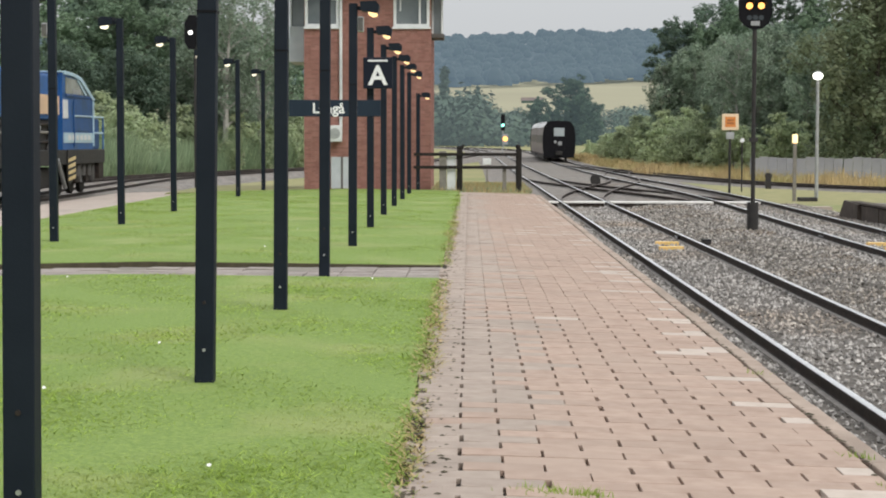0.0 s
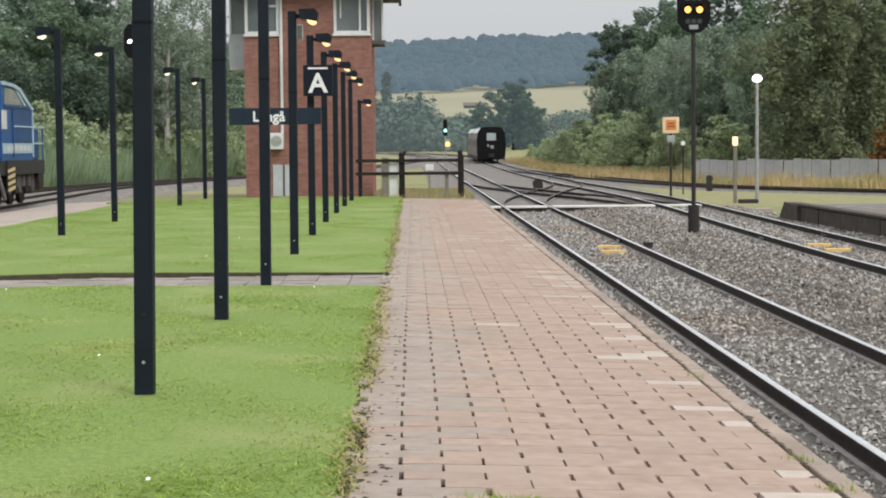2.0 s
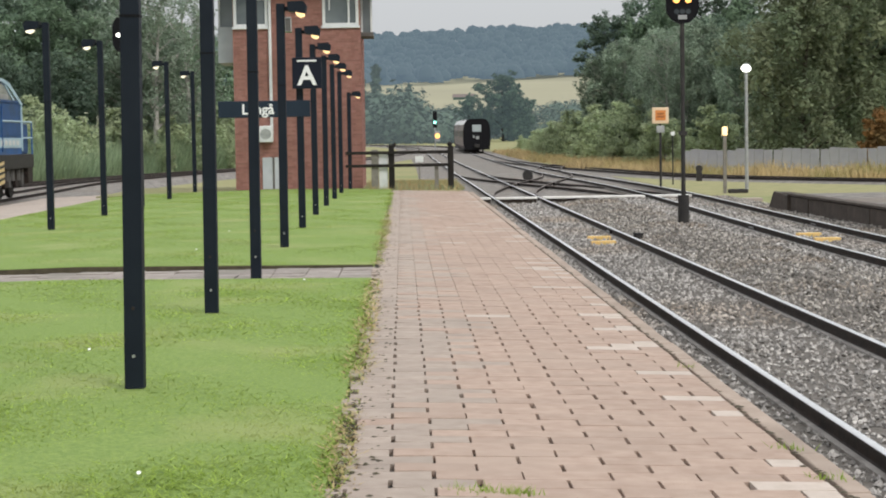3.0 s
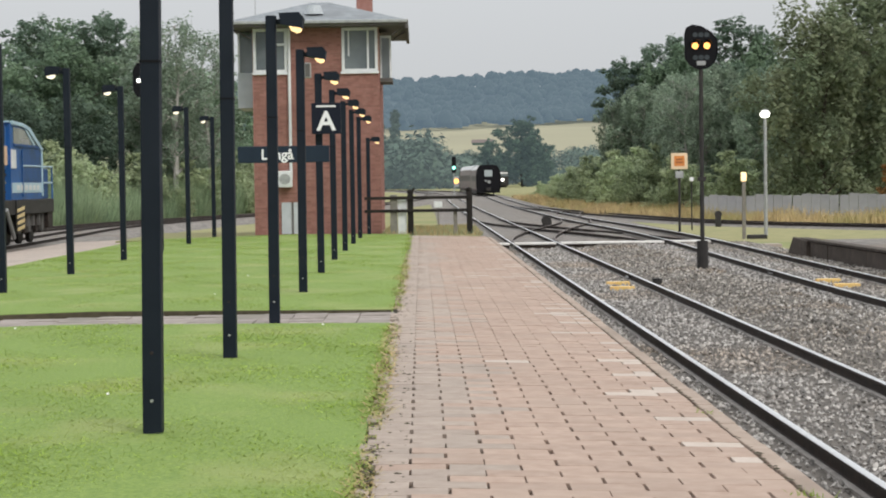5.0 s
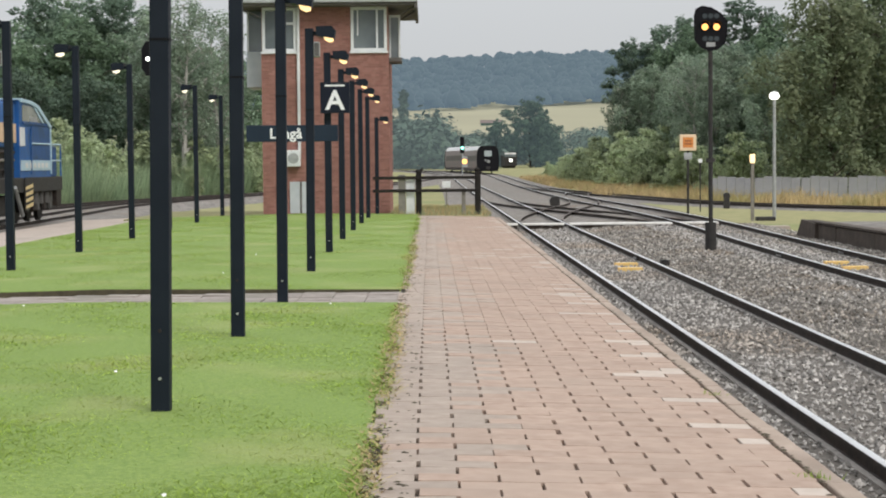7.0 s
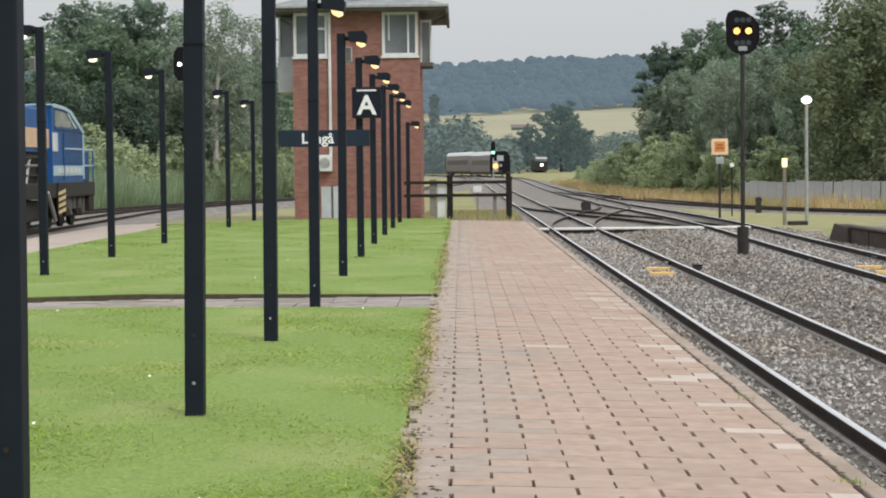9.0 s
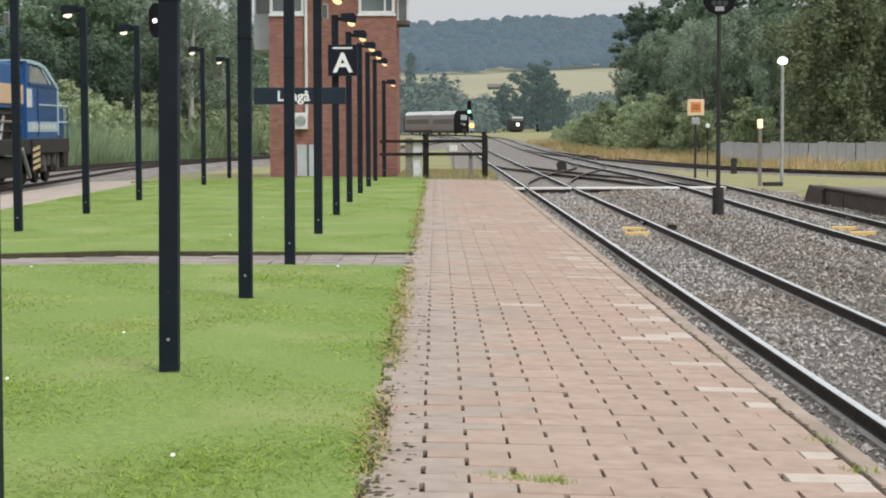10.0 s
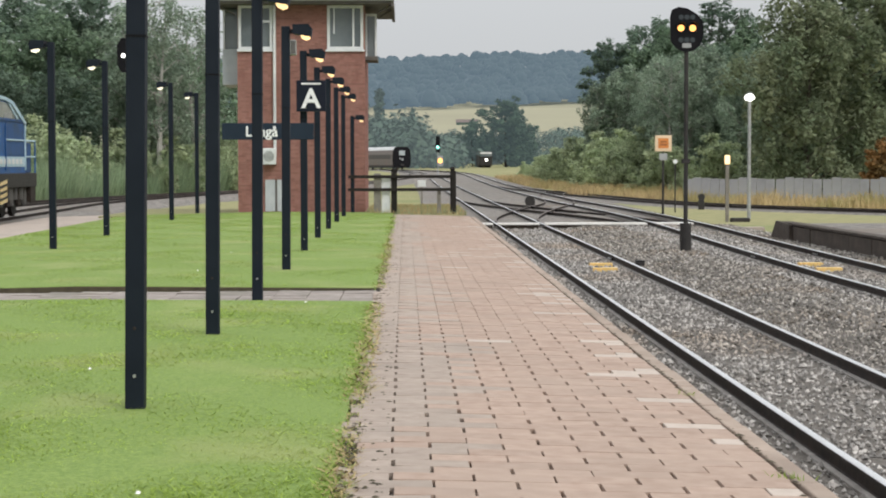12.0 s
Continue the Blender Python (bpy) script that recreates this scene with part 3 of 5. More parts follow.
def grass_blades():
    rng = np.random.default_rng(11)

    def field(n, x0, x1, y0, y1, power, h0, h1, w, name, label, material="blade", clump=0.0):
        y = y0 + (y1 - y0) * rng.random(n) ** power
        x = x0 + (x1 - x0) * rng.random(n)
        path = (y > 20.25) & (y < 22.45)
        if clump:
            path |= 0.6 * np.sin(x * 3.1 + 2 * np.sin(y * 0.9)) * np.sin(y * 1.7 + 2 * np.sin(x * 1.3)) + 0.7 * np.sin(x * 17 + 3 * np.sin(y * 3.3)) * np.sin(y * 9 - 3 * np.sin(x * 5.9)) + rng.normal(0, 0.12, n) < clump
        x, y = x[~path], y[~path]
        n = len(x)
        z = np.where(x > -4, 0.035 * (-0.36 - x) / 3.64, 0.035 + 0.095 * (x + 4) / 4.7)
        z = np.minimum(z, 0.035) - 0.005
        a = rng.random(n) * 2 * np.pi
        h = rng.uniform(h0, h1, n) * (0.75 + 0.5 * np.sin(x * 2.3 + np.sin(y * 1.1) * 2) * np.sin(y * 0.7 + x))
        ww = w * (0.8 + y / 30)
        lean = np.stack([-np.sin(a), np.cos(a)], 1) * (h * rng.uniform(0.9, 2.6, n))[:, None] + rng.normal(0, 0.25, (n, 2)) * h[:, None]
        h = 0.6 * h
        p0 = np.stack([x - np.cos(a) * ww, y - np.sin(a) * ww, z], 1)
        p1 = np.stack([x + np.cos(a) * ww, y + np.sin(a) * ww, z], 1)
        p2 = np.stack([x + lean[:, 0], y + lean[:, 1], z + h], 1)
        v = np.stack([p0, p1, p2], 1).reshape(-1, 3)
        f = np.arange(3 * n).reshape(-1, 3)
        tagged(new(name, from_arrays(name, v.tolist(), f.tolist(), M[material])), label, "grass", kind="stuff")

    field(210000, -8.7, PX0 - 0.0, 6.5, 56, 1.9, 0.02, 0.05, 0.005, "grass", "short green lawn grass blades")
    field(60000, -6.0, PX0 - 0.05, 6.5, 20, 1.3, 0.02, 0.045, 0.007, "clover", "brighter clumps of clover in the lawn", "clover", 0.42)
    field(26000, -8.7, PX0, -11, 6.5, 1.0, 0.02, 0.05, 0.005, "grass", "short green lawn grass blades")
    field(4200, PX0 - 0.1, PX0 + 0.06, 6.5, 54, 1.4, 0.02, 0.07, 0.006, "edge_grass", "ragged grass creeping over the paving edge")
    field(3800, PX0 - 0.07, PX0 + 0.1, 6.5, 40, 1.5, 0.02, 0.06, 0.007, "edge_straw", "dry straw along the worn lawn edge", "dry_grass")


grass_blades()


def edge_soil():
    """Crumbs of soil and moss in the worn joints beside the lawn."""
    rng = np.random.default_rng(17)
    n = 900
    y = 6.8 + 40 * rng.random(n) ** 1.8
    x = PX0 + 0.01 + 0.22 * rng.random(n) ** 1.8
    r = rng.uniform(0.005, 0.015, n)
    x[:250] = PX1 + 0.012 + rng.normal(0, 0.012, 250)
    base = np.where(x > 1, -0.03 * (x - 0.1), 0.0)
    v, f = [], []
    for i in range(n):
        k = len(v)
        for j in range(5):
            a = j * 1.2566 + rng.uniform(-0.3, 0.3)
            v.append((x[i] + 1.5 * r[i] * math.cos(a), y[i] + 1.6 * r[i] * math.sin(a), base[i]))
        v.append((x[i], y[i], base[i] + 0.5 * r[i]))
        f += [(k + j, k + (j + 1) % 5, k + 5) for j in range(5)]
    tagged(new("edge_soil", from_arrays("edge_soil", v, f, M["soil"])), "dark soil and moss crumbs at the paving edge", "soil", kind="stuff")


edge_soil()


def daisies():
    rng = random.Random(3)
    bm = B()
    for i in range(9):
        y = 8 + 22 * rng.random() ** 1.5
        bmesh.ops.create_circle(bm, cap_ends=True, segments=6, radius=0.012, matrix=pose(rng.uniform(-5, -0.45), y, 0.085, 35, 0, 0))
    solid("daisies", bm, M["flower"], "scattered white daisies in the lawn", "flowers", kind="stuff")


daisies()

# ---- lamp posts ----
def lamp_post(height, side, label, group):
    ob = thing("lamp_post", label, "lamp post", pose(0, 0, 0), group)
    w = 0.06
    part("post", box(B(), -w, w, -w, w, -0.25, height, 0.008), M["black_post"], ob)
    part("seam", box(B(), -w - 0.004, w + 0.004, -w - 0.004, w + 0.004, 2.33, 2.345), M["rubber"], ob)
    for z in (0.22, 0.52):
        b = part("bolt", rod(B(), (0, -w - 0.008, z), (0, -w + 0.004, z), 0.011, seg=8), M["bolt" if z < 0.3 else "rail_side"], ob)
    s = side
    part("arm", box(B(), min(s * w, s * 0.16), max(s * w, s * 0.16), -0.03, 0.03, height - 0.1, height - 0.04, 0.005), M["black_post"], ob)
    bm = B()
    prism(bm, [(s * 0.1, height + 0.02), (s * 0.33, height + 0.03), (s * 0.38, height - 0.03), (s * 0.36, height - 0.15), (s * 0.12, height - 0.11)], -0.15, 0.15)
    head = part("lamp_head", bm, M["black_post"], ob, "black box lamp head")
    part("lamp_glass", prism(B(), [(s * 0.21, height - 0.115), (s * 0.35, height - 0.14), (s * 0.34, height - 0.18), (s * 0.29, height - 0.195), (s * 0.23, height - 0.165)], -0.09, 0.09), M["lamp_glass" if side > 0 else "lamp_white"], head, "lit lamp glass")
    return ob


POSTS_R = [(-1.71, 6.75), (-1.695, 11.38), (-1.73, 16.31), (-1.70, 20.9), (-1.71, 26.13), (-1.76, 31.77), (-1.79, 37.3), (-1.78, 42.3), (-1.77, 47.2), (-1.76, 52.2)]
POSTS_L = [(-6.37, 27.6), (-6.44, 33.33), (-6.47, 39.46), (-6.45, 45.0), (-6.43, 50.16), (-6.55, 57.4)]
first = None
for i, (x, y) in enumerate(POSTS_R):
    m = pose(x, y, 0, 0, (0.4, 0.75, 0.4, 0.3, 0.2, 0, 0, 0.1, -0.1, 0)[i], 0)
    if first is None:
        first = lamp_post(3.5, 1, "black steel lamp post with lit lamp on the lawn", "lamp posts along the platform")
        first.matrix_basis = m
    else:
        copy_thing(first, m)
short = lamp_post(3.0, 1, "shorter black lamp post before the signal tower", "lamp posts along the platform")
short.matrix_basis = pose(-1.62, 56.3, 0)
first = None
for i, (x, y) in enumerate(POSTS_L):
    m = pose(x, y, -0.02)
    if first is None:
        first = lamp_post(3.78, -1, "black steel lamp post with lit lamp facing the back track", "lamp posts along the back track")
        first.matrix_basis = m
    else:
        copy_thing(first, m)


# ---- signs ----
def section_sign():
    ob = thing("platform_section_sign", "square navy platform sign with white letter A on a post", "sign", pose(-1.62, 31.6, 2.71))
    part("panel", box(B(), -0.255, 0.255, -0.03, 0.03, -0.27, 0.27, 0.01), M["sign_navy"], ob)
    letters("A", 0.47, 0.004, M["sign_white"], ob, pose(0, -0.036, -0.06, 90, 0, 0), label="white letter A")
    part("caption_bar", box(B(), -0.17, 0.17, -0.036, -0.028, 0.195, 0.225), M["sign_white"], ob, "small white line of writing")
    part("bracket", box(B(), -0.05, 0.05, 0.03, 0.11, -0.05, 0.05), M["black_post"], ob)


def name_sign():
    ob = thing("station_name_sign", "long dark blue station name board with white letters", "sign", pose(-2.38, 31.72, 2.1))
    part("panel", box(B(), -0.8, 0.8, -0.02, 0.02, -0.145, 0.145, 0.008), M["sign_blue"], ob)
    letters("Lang\u00e5", 0.25, 0.003, M["sign_white"], ob, pose(-0.11, -0.024, -0.01, 90, 0, 0), label="white station name")
    part("bracket", box(B(), 0.42, 0.5, 0.02, 0.06, -0.1, 0.1), M["black_post"], ob)


section_sign()
name_sign()


def loudspeaker(x, y, z):
    ob = thing("loudspeaker", "small dark loudspeaker fixed to a lamp post", "loudspeaker", pose(x, y, z), "loudspeakers on the posts")
    part("case", box(B(), -0.045, 0.045, -0.07, 0.07, -0.11, 0.11, 0.015), M["steel_grey"], ob)
    part("grille", box(B(), -0.035, 0.035, -0.078, -0.071, -0.09, 0.09), M["concrete_dark"], ob)


loudspeaker(-1.59, 26.13, 3.2)
loudspeaker(-6.475, 27.6, 3.2)


# ---- signal tower ----
TX0, TX1, TY0, TY1 = -5.28, -1.25, 57.6, 62.6


def signal_tower():
    ob = thing("signal_tower", "red brick signal tower with glazed top room and hipped grey roof", "signal tower", pose(0, 0, 0))
    z0, z1, zt = -0.5, 5.05, 6.6
    core = part("wall", box(B(), TX0 + 0.02, TX1 - 0.02, TY0 + 0.02, TY1 - 0.02, z0, z1), M["mortar"], ob, "red brick walls")
    # top room with openings: brick piers and back
    wx = [(TX0, TX0 + 0.08), (TX0 + 1.12, TX0 + 2.84), (TX0 + 3.95, TX1)]
    for a, b in wx:
        part("pier", box(B(), a + 0.02, b - 0.02 if b < TX1 else b, TY0 + 0.02, TY0 + 0.3, z1, zt), M["mortar"], ob)
    part("back_wall", box(B(), TX0 + 0.02, TX1 - 0.02, TY1 - 0.3, TY1 - 0.02, z1, zt), M["mortar"], ob)
    part("side_wall", box(B(), TX1 - 0.3, TX1 - 0.02, TY0 + 1.9, TY1 - 0.3, z1, zt), M["mortar"], ob)
    part("floor_slab", box(B(), TX0 + 0.3, TX1 - 0.3, TY0 + 0.3, TY1 - 0.3, z1 - 0.05, z1 + 0.02), M["concrete"], ob)
    # bricks on the front and the platform side
    bl, bh = 0.24, 0.0667
    rng = random.Random(5)
    verts, faces = [], []

    def brick(a, b, zlo, zhi):
        k = len(verts)
        d = rng.uniform(0, 0.004)
        y0, y1 = TY0 - d, TY0 + 0.03
        for yy in (y0, y1):
            verts.extend([(a, yy, zlo), (b, yy, zlo), (b, yy, zhi), (a, yy, zhi)])
        for q in ((0, 1, 2, 3), (0, 4, 5, 1), (1, 5, 6, 2), (2, 6, 7, 3), (3, 7, 4, 0)):
            faces.append(tuple(k + i for i in q))

    def brick_side(a, b, zlo, zhi):
        k = len(verts)
        d = rng.uniform(0, 0.004)
        for xx in (TX1 + d, TX1 - 0.03):
            verts.extend([(xx, a, zlo), (xx, b, zlo), (xx, b, zhi), (xx, a, zhi)])
        for q in ((0, 1, 2, 3), (0, 4, 5, 1), (1, 5, 6, 2), (2, 6, 7, 3), (3, 7, 4, 0)):
            faces.append(tuple(k + i for i in q))

    z, r = 0.0, 0
    while z < zt - bh:
        spans = [(TX0, TX1)] if z < z1 - 0.03 else [(TX0 + 1.12, TX0 + 2.84)]
        for a, b in spans:
            x = a - (bl / 2 if r % 2 else 0)
            while x < b - 0.01:
                x0, x1 = max(a, x) + 0.005, min(b, x + bl) - 0.005
                if x1 - x0 > 0.02:
                    brick(x0, x1, z + 0.005, z + bh - 0.005)
                x += bl
        if z < z1 - 0.03:
            x = TY0 - (bl / 2 if r % 2 else 0)
            while x < TY1 - 0.01:
                x0, x1 = max(TY0, x) + 0.005, min(TY1, x + bl) - 0.005
                if x1 - x0 > 0.02:
                    brick_side(x0, x1, z + 0.005, z + bh - 0.005)
                x += bl
        z += bh
        r += 1
    bk = new("brickwork", from_arrays("brickwork", verts, faces, M["brick"]))
    bk.parent = ob
    tagged(bk, label="weathered red bricks", kind="stuff")

    # windows
    def window(x0, x1, zlo, zhi, y, mullion):
        w = part("window", box(B(), x0 + 0.06, x1 - 0.06, y + 0.09, y + 0.1, zlo + 0.06, zhi - 0.06), M["window_pale"], ob, "tall window pane")
        bm = B()
        box(bm, x0, x0 + 0.09, y, y + 0.16, zlo, zhi, 0.008)
        box(bm, x1 - 0.09, x1, y, y + 0.16, zlo, zhi, 0.008)
        box(bm, x0 + 0.09, x1 - 0.09, y, y + 0.16, zlo, zlo + 0.09, 0.008)
        box(bm, x0 + 0.09, x1 - 0.09, y, y + 0.16, zhi - 0.09, zhi, 0.008)
        if not mullion:
            box(bm, x1 - 0.34, x1 - 0.28, y + 0.03, y + 0.14, zlo + 0.09, zhi - 0.09)
            box(bm, x0 + 0.2, x0 + 0.24, y + 0.06, y + 0.14, zlo + 0.5, zhi - 0.09)
        if mullion:
            box(bm, x0 + 0.6, x0 + 0.67, y + 0.02, y + 0.14, zlo + 0.09, zhi - 0.09)
            box(bm, x0 + 0.67, x1 - 0.09, y + 0.02, y + 0.14, zlo + 0.85, zlo + 0.92)
        part("window_frame", bm, M["white_frame"], w, "white window frame")
        part("sill", box(B(), x0 - 0.04, x1 + 0.04, y - 0.06, y + 0.05, zlo - 0.07, zlo, 0.01), M["white_frame"], w)

    window(TX0 + 0.04, TX0 + 1.12, z1 + 0.08, zt - 0.08, TY0 - 0.02, True)
    window(TX0 + 2.84, TX0 + 3.98, z1 + 0.08, zt - 0.08, TY0 - 0.02, False)
    # glazed bays on the sides
    bay = part("bay", box(B(), TX0 - 0.55, TX0 - 0.002, TY0 + 0.9, TY0 + 3.2, 4.05, 5.2, 0.02), M["grey_panel"], ob, "pale grey panelled bay")
    part("bay_window", box(B(), TX0 - 0.5, TX0 - 0.004, TY0 + 0.95, TY0 + 3.1, 5.2, 6.5, 0.02), M["window_pale"], bay)
    bm = B()
    for x in (TX0 - 0.53, TX0 - 0.06):
        box(bm, x, x + 0.06, TY0 + 0.9, TY0 + 0.97, 5.2, 6.55)
    part("bay_post", bm, M["white_frame"], bay)
    bay = part("bay", box(B(), TX1 + 0.002, TX1 + 0.4, TY0 + 0.55, TY0 + 2.2, 4.82, 4.95, 0.01), M["soffit"], ob)
    part("bay_window", box(B(), TX1 + 0.01, TX1 + 0.34, TY0 + 0.6, TY0 + 2.1, 4.95, 6.3), M["window_pale"], bay)
    bm = B()
    for x in (TX1 + 0.01, TX1 + 0.31):
        box(bm, x, x + 0.06, TY0 + 0.55, TY0 + 0.61, 4.95, 6.3)
    box(bm, TX1 + 0.07, TX1 + 0.31, TY0 + 0.55, TY0 + 0.61, 6.22, 6.3)
    part("bay_post", bm, M["white_frame"], bay)
    # roof
    ex0, ex1, ey0, ey1, ze = -5.95, -0.42, 56.9, 63.3, 6.54
    bm = B()
    c = [bm.verts.new(p) for p in ((ex0, ey0, ze + 0.16), (ex1, ey0, ze + 0.16), (ex1, ey1, ze + 0.16), (ex0, ey1, ze + 0.16))]
    k = [bm.verts.new(p) for p in ((-3.5, 59.6, ze + 0.98), (-2.9, 59.6, ze + 0.98), (-2.9, 60.6, ze + 0.98), (-3.5, 60.6, ze + 0.98))]
    bm.faces.new(k)
    for i in range(4):
        j = (i + 1) % 4
        bm.faces.new((c[i], c[j], k[j], k[i]))
    roof = part("roof", bm, M["roof_felt"], ob, "grey hipped felt roof")
    part("eaves_box", box(B(), ex0, ex1, ey0, ey1, ze - 0.02, ze + 0.158), M["soffit"], roof, "dark eaves box")
    part("gutter", box(B(), ex0 - 0.08, ex1 + 0.08, ey0 - 0.1, ey0 - 0.002, ze + 0.06, ze + 0.16, 0.02), M["steel_grey"], roof)
    part("gutter", box(B(), ex1 + 0.002, ex1 + 0.1, ey0, ey1, ze - 0.12, ze + 0.16, 0.02), M["soffit"], roof)
    part("chimney", box(B(), -2.02, -1.5, 59.7, 60.2, ze + 0.3, ze + 1.5, 0.01), M["brick"], roof, "red brick chimney")
    part("roof_vent", rod(B(), (-3.3, 57.8, ze + 0.42), (-3.3, 57.8, ze + 0.7), 0.32, 0.22, 14), M["grey_panel"], roof)
    part("aerial", rod(B(), (-5.2, 58.2, ze + 0.2), (-5.2, 58.2, ze + 1.0), 0.012, seg=6), M["steel_grey"], roof)
    for y in (57.4, 59.2):
        part("eaves_bracket", rod(B(), (TX1 + 0.42, y, 6.25), (ex1 + 0.02, y, ze - 0.02), 0.03, seg=6), M["soffit"], roof)
        part("eaves_bracket", rod(B(), (TX0 - 0.02, y, 6.2), (ex0 + 0.05, y, ze - 0.02), 0.03, seg=6), M["soffit"], roof)
    # drainpipe, cabinet, door
    part("drainpipe", rod(B(), (-4.1, TY0 - 0.06, 1.75), (-4.1, TY0 - 0.06, 6.6), 0.05, seg=10), M["white_frame"], ob, "pale drainpipe")
    ac = part("fan_unit", box(B(), -4.5, -4.06, TY0 - 0.32, TY0 - 0.004, 1.5, 2.02, 0.03), M["white_frame"], ob, "white fan unit")
    part("grille", rod(B(), (-4.28, TY0 - 0.335, 1.76), (-4.28, TY0 - 0.318, 1.76), 0.17, seg=16), M["steel_grey"], ac)
    d = part("door", box(B(), -4.42, -3.72, TY0 - 0.03, TY0 - 0.004, 0.02, 1.02), M["grey_panel"], ob, "pale grey basement hatch")
    part("door_frame", box(B(), -4.1, -4.04, TY0 - 0.05, TY0 - 0.032, 0.02, 1.02), M["soffit"], d)


signal_tower()


# ---- gate fence ----
def fence():
    ob = thing("gate_fence", "dark timber gate fence with two rails across the platform end", "fence", pose(0, 0, 0))
    y = 56.3
    for x, w, h, mm in ((-0.85, 0.11, 1.22, "wood_grey"), (-0.33, 0.09, 1.25, "wood_dark"), (1.06, 0.06, 0.78, "wood_grey"), (1.5, 0.09, 1.3, "wood_dark")):
        p = part("post", box(B(), x - w, x + w, y - w, y + w, -0.1, h, 0.012), M[mm], ob)
        if h > 1.24:
            part("cap", ball(B(), (x - 0.02, y, h + 0.06), 0.09, 0.8, 10), M["wood_dark"], p)
    for z in (0.72, 1.12):
        part("rail", box(B(), -1.75, 1.5, y - 0.16, y - 0.113, z - 0.048, z + 0.048, 0.006), M["wood_dark"], ob)
    part("notice", box(B(), -0.72, -0.45, y - 0.02, y + 0.02, 0.0, 1.1, 0.01), M["white_frame"], ob, "pale board beside the post")
    part("ornament", rod(B(), (-0.33, y, 1.25), (-0.2, y, 1.42), 0.07, 0.03, 8), M["wood_dark"], ob)


fence()


# ---- signals ----
def main_signal():
    ob = thing("railway_signal", "black oval railway signal with two lit amber lamps on a mast", "railway signal", pose(6.5, 41.87, -0.48))
    part("base", rod(B(), (0, 0, -0.1), (0, 0, 0.62), 0.13, seg=14), M["under"], ob)
    part("mast", rod(B(), (0, 0, 0.6), (0, 0, 4.76), 0.05, seg=10), M["under"], ob)
    out = [(-0.386, 5.35), (-0.34, 5.53), (-0.19, 5.60), (0.02, 5.56), (0.24, 5.43), (0.38, 5.26), (0.39, 4.94), (0.32, 4.72), (0.16, 4.59), (-0.05, 4.56), (-0.25, 4.66), (-0.37, 4.82)]
    b = part("backboard", prism(B(), out, -0.06, 0.0), M["rubber"], ob, "black oval backboard")
    part("lamp_case", box(B(), -0.28, 0.28, 0.002, 0.3, 4.760, 5.410, 0.02), M["rubber"], b)
    for x in (-0.135, 0.135):
        part("lamp", rod(B(), (x, -0.075, 5.110), (x, -0.062, 5.110), 0.075, seg=16), M["amber_light"], b, "lit amber lamp")
        part("hood", prism(B(), [(x - 0.11, 5.150), (x - 0.08, 5.230), (x, 5.260), (x + 0.08, 5.230), (x + 0.11, 5.150), (x + 0.1, 5.150), (x + 0.07, 5.220), (x, 5.245), (x - 0.07, 5.220), (x - 0.1, 5.150)], -0.24, -0.062), M["rubber"], b)
    for x in (-0.135, 0.135, 0.0):
        for z in (5.360, 4.840):
            part("dark_lamp", rod(B(), (x, -0.07, z), (x, -0.062, z), 0.06, seg=12), M["glass"], b)
    part("number_plate", box(B(), -0.1, 0.1, -0.075, -0.062, 4.660, 4.760), M["steel_grey"], ob, "small pale plate with plain bars")
    part("clamp", box(B(), -0.09, 0.09, -0.07, 0.07, 2.0, 2.1), M["under"], ob)


def back_signal():
    ob = thing("railway_signal", "black signal with a white light beside the back track", "railway signal", pose(-11.35, 75, -0.62))
    part("mast", rod(B(), (0, 0, -0.1), (0, 0, 6.2), 0.06, seg=8), M["under"], ob)
    b = part("backboard", prism(B(), [(-0.42, 6.2), (-0.42, 7.0), (-0.25, 7.3), (0.05, 7.3), (0.2, 7.0), (0.2, 6.2), (0.0, 5.9), (-0.25, 5.9)], -0.12, -0.06), M["rubber"], ob)
    part("lamp", rod(B(), (-0.17, -0.14, 6.58), (-0.17, -0.122, 6.58), 0.085, seg=12), M["white_light"], b, "lit white lamp")


def distant_signal():
    ob = thing("railway_signal", "distant mast signal showing green with an amber lamp below", "railway signal", pose(4.05, 222, -0.5))
    part("mast", rod(B(), (0, 0, -0.3), (0, 0, 3.6), 0.07, seg=8), M["steel_grey"], ob)
    b = part("backboard", box(B(), -0.26, 0.26, -0.1, 0.1, 3.3, 5.3, 0.06), M["rubber"], ob)
    part("lamp", rod(B(), (0, -0.14, 3.95), (0, -0.102, 3.95), 0.19, seg=12), M["green_light"], b, "lit green lamp")
    g = part("route_indicator", box(B(), -0.05, 0.61, -0.12, 0.08, 1.6, 2.9, 0.05), M["steel_grey"], ob)
    # disc wider than the lamp itself, its bloom put into the size
    part("lamp", rod(B(), (0.28, -0.16, 2.3), (0.28, -0.122, 2.3), 0.3, seg=12), M["amber_light"], g, "lit amber lamp")


main_signal()
back_signal()
distant_signal()


